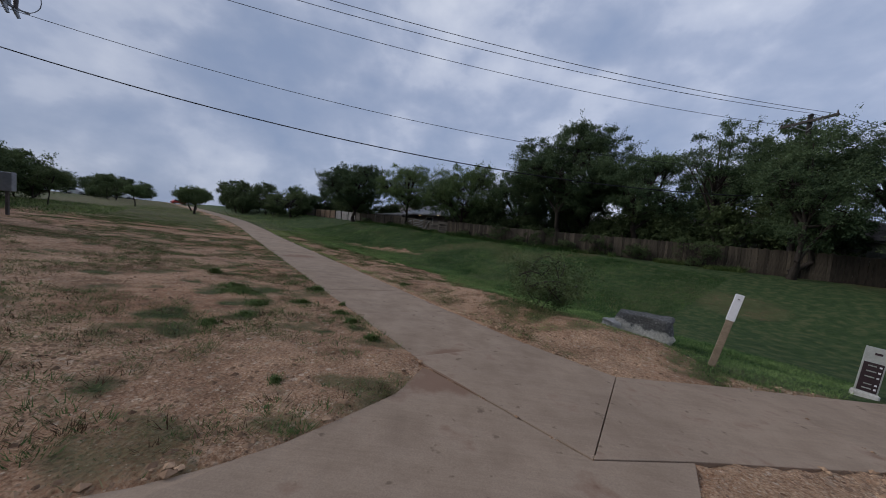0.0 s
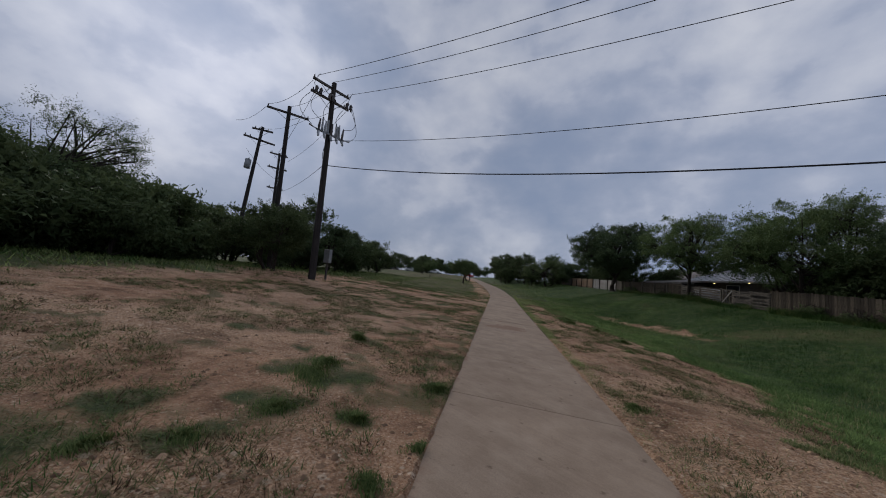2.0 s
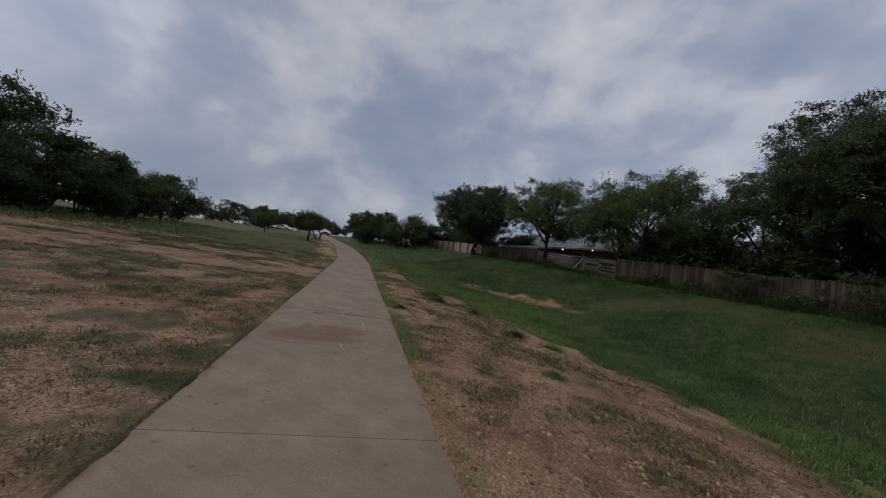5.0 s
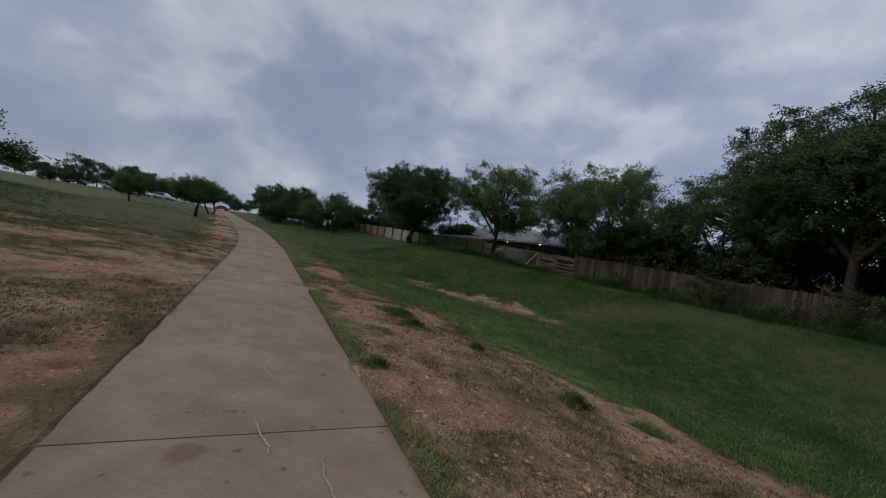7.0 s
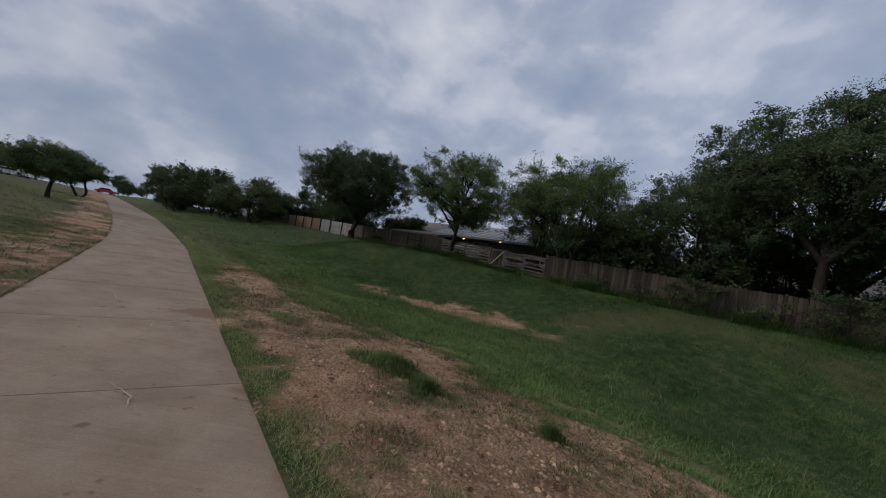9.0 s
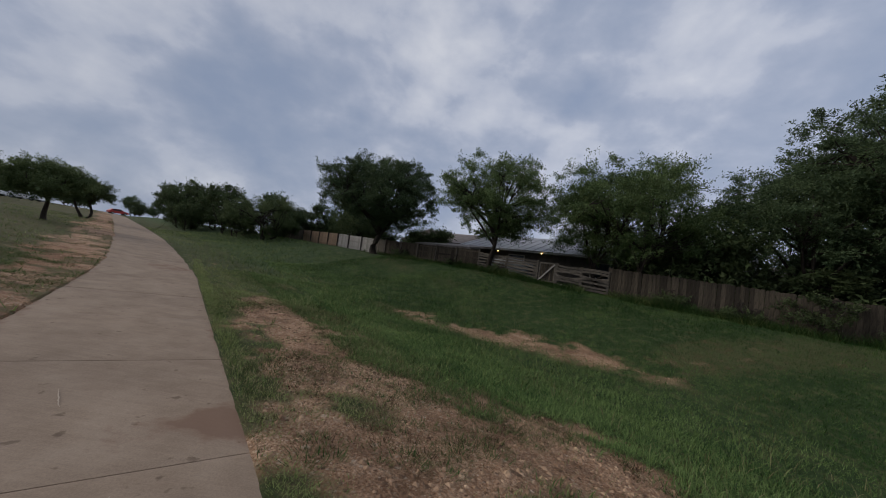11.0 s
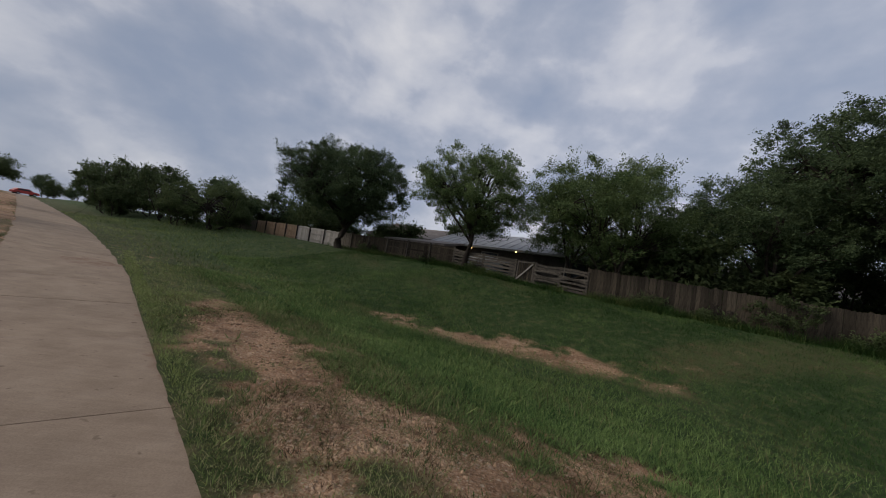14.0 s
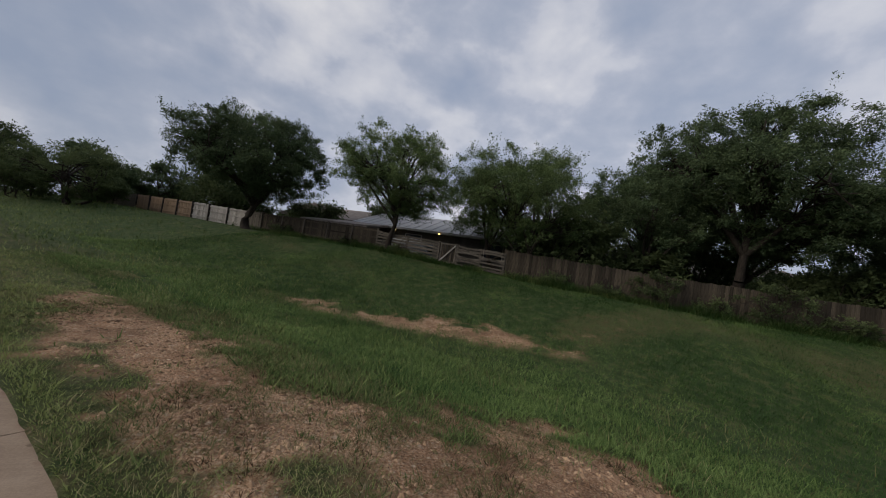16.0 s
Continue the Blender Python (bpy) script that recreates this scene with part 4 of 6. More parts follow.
def board_fence(s0, s1, height, mat, label, single=True, rails=False, posts=2.4, post_mat=None, wide=0.142):
    """A run of upright boards from s0 to s1 with rails and posts; boards as parts, or joined where far off."""
    mid = fence_point((s0 + s1) / 2)
    ob = thing("board_fence", pose(*mid, 0, 0, 0), label, "fence")
    inv = Matrix.Translation(-Vector(mid))
    rng = np.random.RandomState(int(s0 * 7) % 1000)
    stock = [board_mesh(wide - 0.004, height, i, mat) for i in range(6)]
    a, b = fence_point(s0), fence_point(s1)
    n = max(2, int(np.linalg.norm((b - a)[:2]) / wide))
    loose = []
    for i in range(n):
        p = fence_point(s0 + (s1 - s0) * (i + 0.5) / n)
        m = pose(p[0], p[1], p[2] - 0.06 + rng.uniform(-0.03, 0.02), rng.uniform(-0.6, 0.6), rng.uniform(-0.7, 0.7), FENCE_TURN)
        if single:
            o = part("board", stock[i % 6], ob)
            o.matrix_basis = inv @ m
        else:
            src = stock[i % 6]
            co = np.array([inv @ m @ v.co for v in src.vertices])
            loose.append(co)
    if not single:
        src = stock[0]
        v = np.concatenate(loose)
        bm = bmesh.new()
        for blk in loose:
            vs = [bm.verts.new(c) for c in blk]
            for pol in src.polygons:
                bm.faces.new([vs[k] for k in pol.vertices])
        o = part("boarding", bm_mesh("boarding", bm, mat), ob)
        tagged(o, kind="stuff")
    m_post = max(1, int(np.linalg.norm((b - a)[:2]) / posts))
    side = -0.045 if rails else 0.06
    for i in range(m_post + 1):
        p = fence_point(s0 + (s1 - s0) * i / m_post, side)
        o = part("post", bm_mesh("post", box((0.09, 0.09, height + 0.10), (0, 0, height / 2), 0.008), post_mat or mat), ob)
        o.matrix_basis = inv @ pose(p[0], p[1], p[2] - 0.06, rng.uniform(-1, 1), rng.uniform(-1, 1), FENCE_TURN)
    for hgt in (0.25, height * 0.55, height - 0.2):
        for i in range(m_post):
            p, q = (fence_point(s0 + (s1 - s0) * (i + e) / m_post, side * 0.75) for e in (0, 1))
            ln = np.linalg.norm(q - p)
            c = (p + q) / 2
            tilt = math.degrees(math.atan2(q[2] - p[2], np.linalg.norm((q - p)[:2])))
            o = part("rail", bm_mesh("rail", box((ln, 0.04, 0.085), (0, 0, 0), 0.006), mat), ob)
            o.matrix_basis = inv @ pose(c[0], c[1], c[2] + hgt, 0, 0, FENCE_TURN) @ pose(0, 0, 0, 0, tilt, 0)
    return ob


board_fence(-3.0, 23.5, 1.46, M_BOARD, "weathered grey-brown board fence with uneven dog-eared boards")
board_fence(-34.0, -3.0, 1.46, M_BOARD, "weathered board fence running behind dark trees", single=False)
board_fence(31.2, 40.6, 1.36, M_BOARD, "old dark board fence with rails and posts outside", rails=True, posts=1.9, post_mat=M_SLAT)
for k, (s0, s1, mat, what) in enumerate(((42.0, 44.0, M_PALE, "pale grey"), (44.0, 46.0, M_PALE, "pale grey"), (46.0, 47.9, M_PALE, "pale grey"), (47.9, 49.7, M_TAN, "tan cedar"), (49.7, 51.5, M_TAN, "tan cedar"), (51.5, 53.2, M_TAN, "tan cedar"), (53.2, 55.0, M_TAN, "tan cedar"))):
    board_fence(s0, s1, 1.32, mat, what + " fence panel between dark posts", rails=True, posts=1.9, post_mat=M_POLE)
board_fence(40.6, 42.0, 1.36, M_SLAT, "grey fence panel beside the old fence", posts=1.4)
board_fence(55.0, 66.0, 1.30, M_SLAT, "grey weathered fence running into the trees", single=True)


def slat_run(s0, s1, label, posts=3, height=1.12, slats=7):
    """Horizontal warped slats nailed to posts, with gaps."""
    a, b = fence_point(s0), fence_point(s1)
    mid = (a + b) / 2
    ob = thing("slat_fence", pose(*mid), label, "fence", "slat fence runs")
    rng = np.random.RandomState(int(s0 * 13) % 997)
    for i in range(posts + 1):
        p = a + (b - a) * i / posts - mid
        o = part("post", bm_mesh("post", box((0.11, 0.11, height + 0.22), (0, 0, height / 2), 0.01), M_SLAT), ob)
        o.matrix_basis = pose(*p, rng.uniform(-2, 2), rng.uniform(-2, 2), FENCE_TURN)
    for k in range(slats):
        for i in range(posts):
            p, q = a + (b - a) * i / posts - mid, a + (b - a) * (i + 1) / posts - mid
            z = 0.12 + k * (height - 0.1) / (slats - 1)
            n = 7
            t = np.linspace(-0.03, 1.03, n)
            line = p + (q - p) * t[:, None]
            line[:, 2] += z + rng.normal() * 0.02 + np.sin(t * np.pi) * rng.normal() * 0.035
            w = rng.uniform(0.085, 0.12)
            face = np.array((N[0], N[1], 0)) * -0.07
            v = np.concatenate([line + face + [0, 0, w / 2], line + face - [0, 0, w / 2], line + face * 0.7 - [0, 0, w / 2], line + face * 0.7 + [0, 0, w / 2]])
            f = []
            for e in range(n - 1):
                for r in range(4):
                    r2 = (r + 1) % 4
                    f.append((r * n + e, r * n + e + 1, r2 * n + e + 1, r2 * n + e))
            f += [(0, n, 2 * n, 3 * n), (n - 1, 4 * n - 1, 3 * n - 1, 2 * n - 1)]
            part("slat", mesh_of("slat", v, f, M_SLAT), ob)
    return ob


slat_run(27.2, 31.2, "grey corral fence of warped horizontal slats", 2)
slat_run(23.5, 26.1, "grey corral fence of warped horizontal slats beside the gate", 2)


def slat_gate():
    a, b = fence_point(26.15), fence_point(27.15)
    mid = (a + b) / 2
    ob = thing("field_gate", pose(*mid, 0, 0, FENCE_TURN), "dark timber gate with a diagonal brace between slat fences", "gate")
    w = np.linalg.norm((b - a)[:2]) - 0.06
    for x in (-w / 2 + 0.04, w / 2 - 0.04):
        part("stile", bm_mesh("stile", box((0.08, 0.04, 1.12), (x, 0, 0.64), 0.006), M_SLAT), ob)
    for z in (0.14, 1.15):
        part("rail", bm_mesh("rail", box((w, 0.035, 0.09), (0, -0.03, z), 0.006), M_SLAT), ob)
    ang = math.atan2(0.95, w - 0.1)
    part("brace", bm_mesh("brace", box((math.hypot(0.95, w - 0.1), 0.03, 0.08), (0, -0.055, 0.64), 0.006, Matrix.Rotation(-ang, 3, "Y")), M_PALE), ob, "pale diagonal brace")
    for x in np.linspace(-w / 2 + 0.14, w / 2 - 0.14, 5):
        part("board", bm_mesh("board", box((0.11, 0.02, 1.0), (x, 0.02, 0.64), 0.004), M_BOARD), ob)


slat_gate()

# vines and weeds that have grown up and over the boards
rng = np.random.RandomState(303)
for s_v, h_v, r_v in ((20.9, 0.75, 0.7), (18.6, 0.6, 0.8), (16.6, 1.75, 1.2), (14.4, 0.8, 0.9), (12.5, 1.9, 1.4), (10.4, 0.9, 0.9), (8.2, 1.7, 1.2), (5.5, 1.1, 1.1), (2.4, 1.9, 1.5), (29.6, 0.5, 0.6), (38.2, 0.7, 0.9), (33.0, 0.5, 0.7)):
    x, y = to_xy(s_v, fence_d(s_v) - 0.30 * r_v)
    tree("vine", float(x), float(y), "dark vine and weeds grown against the fence boards", "vine", "vines on the fence", turn=rng.uniform(0, 360), seed=int(s_v * 10), height=h_v, radius=r_v, crown_low=0.08, mat=M_SCRUB, trunk=0.018, stems=4, clusters=int(26 * r_v), leaves=46, leaf=0.09, puff=0.26, fill=0.5)

# ---- utility poles and lines ----


def insulator(h=0.16, r=0.05):
    prof = [(0.012, 0), (r, 0.02), (r * 0.5, 0.045), (r * 0.9, 0.065), (r * 0.45, 0.09), (r * 0.7, 0.11), (r * 0.3, h)]
    bm = bmesh.new()
    rings = [[bm.verts.new((rr * math.cos(k * math.pi / 4), rr * math.sin(k * math.pi / 4), z)) for k in range(8)] for rr, z in prof]
    for a, b in zip(rings, rings[1:]):
        for k in range(8):
            bm.faces.new((a[k], a[(k + 1) % 8], b[(k + 1) % 8], b[k]))
    bm.faces.new(rings[0][::-1])
    bm.faces.new(rings[-1])
    return bm_mesh("insulator", bm, M_PORC, True)


INSULATOR = insulator()


def utility_pole(x, y, top, label, arms, lean=(0, 0), radius=0.17, can=None, base_z=None, switches=False):
    """A round timber pole with crossarms (height from the top, half length, turn, insulators)."""
    z0 = ground_at(x, y) if base_z is None else base_z
    h = top - z0
    ob = thing("utility_pole", pose(x, y, z0, lean[0], lean[1], 0), label, "utility pole", "utility poles")
    t = np.linspace(0, 1, 9)
    pts = np.stack([0 * t, 0 * t, -0.4 + (h + 0.4) * t], -1)
    v, f = tube(pts, radius * (1 - 0.36 * t), 12)
    part("shaft", mesh_of("shaft", v, f, M_POLE, smooth=True), ob)
    part("cap", bm_mesh("cap", box((radius * 1.2, radius * 1.2, 0.03), (0, 0, h + 0.01), 0.01), M_POLE), ob)
    for down, half_len, turn_, pins in arms:
        m = pose(0, 0, h - down, 0, 0, turn_)
        arm = part("crossarm", bm_mesh("crossarm", box((2 * half_len, 0.10, 0.13), (0, radius * 0.9, 0), 0.012), M_ARM), ob)
        arm.matrix_basis = m
        for px in pins:
            o = part("insulator", INSULATOR, arm)
            o.matrix_basis = pose(px * half_len, radius * 0.9, 0.06)
        for sx in (-1, 1):
            v, f = tube([(sx * half_len * 0.55, radius * 0.9 + 0.06, -0.05), (0, radius * 0.9, -0.5)], [0.014, 0.014], 5)
            part("brace", mesh_of("brace", v, f, M_GALV), arm)
    if can:
        bm = bmesh.new()
        bmesh.ops.create_cone(bm, cap_ends=True, segments=14, radius1=0.22, radius2=0.22, depth=0.7)
        bmesh.ops.bevel(bm, geom=bm.edges[:], offset=0.03, segments=1, affect="EDGES")
        o = part("transformer", bm_mesh("transformer", bm, M_GALV, True), ob, "grey cylindrical transformer")
        o.matrix_basis = pose(can[0], can[1], h - can[2])
        for sx in (-0.09, 0.09):
            b = part("bushing", INSULATOR, o)
            b.matrix_basis = pose(sx, 0, 0.33)
    if switches:
        # a ring of switches, arresters and their jumpers, in line with the arms
        facing = pose(0, 0, 0, 0, 0, -81)
        gear = [part("bracket", bm_mesh("bracket", box((1.7, 0.09, 0.09), (0, 0.2, h - 2.95), 0.01), M_GALV), ob, "pale steel equipment bracket")]
        for i, px in enumerate((-0.7, -0.35, 0.0, 0.4, 0.75)):
            v, f = tube([(px, 0.22, h - 3.05), (px + 0.02, 0.26, h - 2.75), (px - 0.03, 0.25, h - 2.35)], [0.055, 0.07, 0.035], 8)
            gear.append(part("arrester", mesh_of("arrester", v, f, M_GALV if i % 2 else M_PORC, smooth=True), ob))
            v, f = tube([(px, 0.2, h - 3.0), (px * 1.05, 0.3, h - 3.3)], [0.08, 0.05], 8)
            gear.append(part("cutout", mesh_of("cutout", v, f, M_GALV, smooth=True), ob))
        for sx in (-1, 1):
            v, f = tube([(0, 0.15, h - 2.95), (sx * 1.0, 0.15, h - 2.9), (sx * 1.25, 0.15, h - 2.85)], [0.03, 0.028, 0.05], 6)
            gear.append(part("switch_arm", mesh_of("switch_arm", v, f, M_GALV), ob))
        for x0, z0_, x1, z1_, sag in ((-1.1, -0.9, -0.7, -2.4, -0.55), (-0.8, -0.95, -0.35, -2.4, 0.35), (0.95, -0.95, 0.75, -2.4, 0.5), (1.15, -0.95, 1.2, -2.85, 0.75), (-1.0, -0.95, -1.2, -2.85, -0.5),
                                     (0.1, -0.9, 0.4, -2.4, 0.35), (1.05, -0.1, 1.1, -0.8, 0.22), (-1.05, -0.1, -0.95, -0.8, 0.15), (0.15, -3.1, 0.2, -4.6, 0.2), (0.05, -0.1, 0.6, -0.85, 0.2)):
            tt = np.linspace(0, 1, 10)
            line = np.stack([x0 + (x1 - x0) * tt + sag * np.sin(np.pi * tt), 0.25 + 0 * tt, h + z0_ + (z1_ - z0_) * tt - 0.25 * np.sin(np.pi * tt)], -1)
            v, f = tube(line, np.full(10, 0.014), 5)
            gear.append(part("jumper", mesh_of("jumper", v, f, M_CABLE), ob))
        for px in (-1.08, -0.82, 0.12, 0.3, 0.85, 1.1):
            # fuse cutouts hung on the lower arm
            v, f = tube([(px - 0.05, 0.12, h - 0.72), (px, 0.2, h - 0.86), (px + 0.06, 0.26, h - 1.02), (px + 0.02, 0.3, h - 1.2)], [0.05, 0.10, 0.085, 0.03], 8)
            gear.append(part("fuse_cutout", mesh_of("fuse_cutout", v, f, M_PORC, smooth=True), ob))
        for px in (-0.5, -0.28, 0.2, 0.55):
            v, f = tube([(px, 0.2, h - 2.9), (px, 0.2, h - 2.5), (px, 0.2, h - 2.2)], [0.06, 0.05, 0.03], 8)
            gear.append(part("arrester", mesh_of("arrester", v, f, M_GALV, smooth=True), ob))
        for g in gear:
            g.matrix_basis = facing
    return ob


ARM_TURN = 90.0
utility_pole(-16.6, 11.8, 11.4, "dark timber utility pole with two crossarms and switchgear", [(0.22, 1.15, ARM_TURN + 9, (-0.95, 0.92)), (0.92, 1.2, ARM_TURN + 9, (-0.9, -0.7, 0.25, 0.75, 0.95))], switches=True, radius=0.19)
utility_pole(-21.6, 11.3, 11.4, "dark timber utility pole with one crossarm", [(0.35, 1.25, ARM_TURN - 10, (-0.95, 0.95))], radius=0.18)
utility_pole(-27.6, 10.6, 11.8, "leaning utility pole with a grey transformer", [(0.15, 0.75, ARM_TURN - 30, (-0.7, -0.3, 0.5)), (1.0, 1.1, ARM_TURN - 10, (-0.9, -0.6))], lean=(-5, -1), can=(0.1, -0.45, 3.2), radius=0.17)
utility_pole(-32.2, 14.4, 11.5, "far utility pole with three stacked crossarms", [(0.1, 0.8, ARM_TURN, (-0.8, 0.8)), (1.4, 0.85, ARM_TURN, (-0.8, 0.8)), (3.3, 0.7, ARM_TURN, (-0.7, 0.7))], radius=0.16)
utility_pole(18.9, 17.5, 9.1, "grey utility pole with one crossarm above the trees", [(0.35, 1.25, ARM_TURN + 9, (-0.95, 0.95))], radius=0.17)


def line(a, b, sag, r, label, n=40):
    t = np.linspace(0, 1, n)
    p = np.array(a) + (np.array(b) - np.array(a)) * t[:, None]
    p[:, 2] -= sag * 4 * t * (1 - t)
    v, f = tube(p, np.full(n, r), 5)
    ob = new("power_line", mesh_of("power_line", v, f, M_CABLE))
    return tagged(ob, label, "cable", "overhead lines")


A, E_ = (-16.6, 11.8), (18.9, 17.5)
for off, za, ze, sag, r in ((-1.05, 11.3, 8.85, 0.85, 0.012), (0.0, 11.5, 9.2, 0.85, 0.012), (1.05, 11.3, 8.85, 0.85, 0.012), (0.0, 8.2, 6.1, 1.25, 0.011), (0.0, 6.8, 4.8, 1.3, 0.022)):
    nx, ny = -0.158 * off, 0.987 * off
    line((A[0] + nx, A[1] + ny, za), (E_[0] + nx, E_[1] + ny, ze), sag, r, "thin dark overhead wire" if r < 0.02 else "thick dark overhead cable")
    line((E_[0] + nx, E_[1] + ny, ze), (E_[0] + nx + 40, E_[1] + ny + 6.4, ze - 0.4), sag, r, "overhead wire running on behind the trees")
for a, b in (((-16.6, 10.75, 11.2), (-21.6, 10.1, 11.1)), ((-16.6, 11.8, 11.45), (-21.6, 11.3, 11.45)), ((-16.6, 12.85, 11.2), (-21.6, 12.5, 11.1)), ((-21.6, 10.1, 11.1), (-27.6, 9.7, 11.6)), ((-21.6, 12.5, 11.1), (-27.6, 11.3, 11.6)),
             ((-16.6, 11.8, 6.9), (-32.2, 14.6, 7.9)), ((-21.6, 11.3, 8.3), (-32.2, 14.6, 9.7)), ((-16.6, 12.85, 10.5), (-32.2, 15.2, 11.0)), ((-16.6, 10.8, 10.5), (-32.2, 14.0, 11.0)), ((-27.6, 10.6, 9.7), (-32.2, 14.6, 9.0))):
    line(a, b, 0.35, 0.011, "slack overhead wire between poles", 16)
line((-32.2, 14.6, 11.0), (-75, 30, 11.5), 0.8, 0.011, "overhead wire running off along the slope", 24)

# a grey meter cabinet by the pole
cab = thing("meter_cabinet", pose(-17.3, 12.9, ground_at(-17.3, 12.9), 0, 0, 20), "small grey metal cabinet on a post by the pole", "cabinet")
part("body", bm_mesh("body", box((0.42, 0.22, 0.75), (0, 0, 1.35), 0.02), M_GALV), cab)
part("post", bm_mesh("post", box((0.09, 0.09, 1.3), (0, 0, 0.5), 0.01), M_ARM), cab)

# ---- by the fork: boulder, marker post, trail sign ----


def boulder(x, y, size, turn_, seed, mat, label, z=None, name="boulder"):
    bm = bmesh.new()
    bmesh.ops.create_cube(bm, size=1.0)
    bmesh.ops.subdivide_edges(bm, edges=bm.edges[:], cuts=7, use_grid_fill=True)
    noise.seed_set(seed)
    for v in bm.verts:
        c = v.co.copy()
        v.co = c.lerp(c.normalized() * 0.62, 0.28)
        v.co += Vector([noise.noise(c * 2.2 + Vector((k * 7.1, 3, seed))) * 0.10 for k in range(3)])
        v.co += Vector([noise.noise(c * 7.0 + Vector((k * 9.1, 1, seed))) * 0.028 for k in range(3)])
        v.co = Vector((v.co.x * size[0], v.co.y * size[1], v.co.z * size[2]))
    me = bm_mesh("stone", bm, mat, True)
    ob = new(name, me)
    ob.matrix_basis = pose(x, y, (ground_at(x, y) if z is None else z) + size[2] * 0.40 + 0.05, 0, 0, turn_)
    return tagged(ob, label, "boulder")


boulder(4.85, 7.0, (1.05, 0.55, 0.60), -38, 5, M_STAIN, "cut limestone boulder, dark stained above and pale below")
boulder(4.28, 7.25, (0.42, 0.36, 0.26), 10, 6, M_LIME, "small pale limestone rock beside the boulder")

post = thing("marker_post", pose(4.85, 5.15, ground_at(4.85, 5.15) - 0.06, -4, 11, -38), "leaning raw timber marker post with a white reflective top", "marker post")
part("stake", bm_mesh("stake", box((0.10, 0.06, 1.1), (0, 0, 0.45), 0.006), M_STAKE), post)
part("reflector", bm_mesh("reflector", box((0.115, 0.08, 0.46), (0, 0, 1.15), 0.006), M_WHITE), post, "white reflective sleeve")
part("bolt", bm_mesh("bolt", box((0.02, 0.012, 0.02), (0, -0.045, 1.30), 0.003), M_PORC), post)

SIGN_TURN = 52.0
sign = thing("trail_sign", pose(7.15, 4.85, ground_at(7.15, 4.85), -3, 5, SIGN_TURN - 96), "small metal trail sign with a dark brown panel on a footing", "sign")
part("plate", bm_mesh("plate", box((0.25, 0.03, 0.80), (0, 0, 0.42), 0.006), M_SIGN), sign)
part("panel", bm_mesh("panel", box((0.21, 0.012, 0.48), (0, -0.020, 0.33), 0.003), M_SIGNDARK), sign, "dark brown information panel")
part("footing", bm_mesh("footing", box((0.30, 0.14, 0.12), (0, 0, 0.02), 0.02), M_LIME), sign)
part("emblem", bm_mesh("emblem", box((0.08, 0.008, 0.035), (0.02, -0.018, 0.72), 0.002), M_SIGNDARK), sign)
for k, (zz, w) in enumerate(((0.52, 0.13), (0.43, 0.15), (0.34, 0.14), (0.22, 0.12), (0.15, 0.14))):
    part("writing_bar", bm_mesh("writing_bar", box((w * 0.7, 0.004, 0.018), (-0.01, -0.028, zz), 0.001), M_SIGN), sign)
    part("pictogram", bm_mesh("pictogram", box((0.028, 0.004, 0.028), (0.075, -0.028, zz), 0.003), M_WHITE), sign)

# ---- houses behind the fence ----


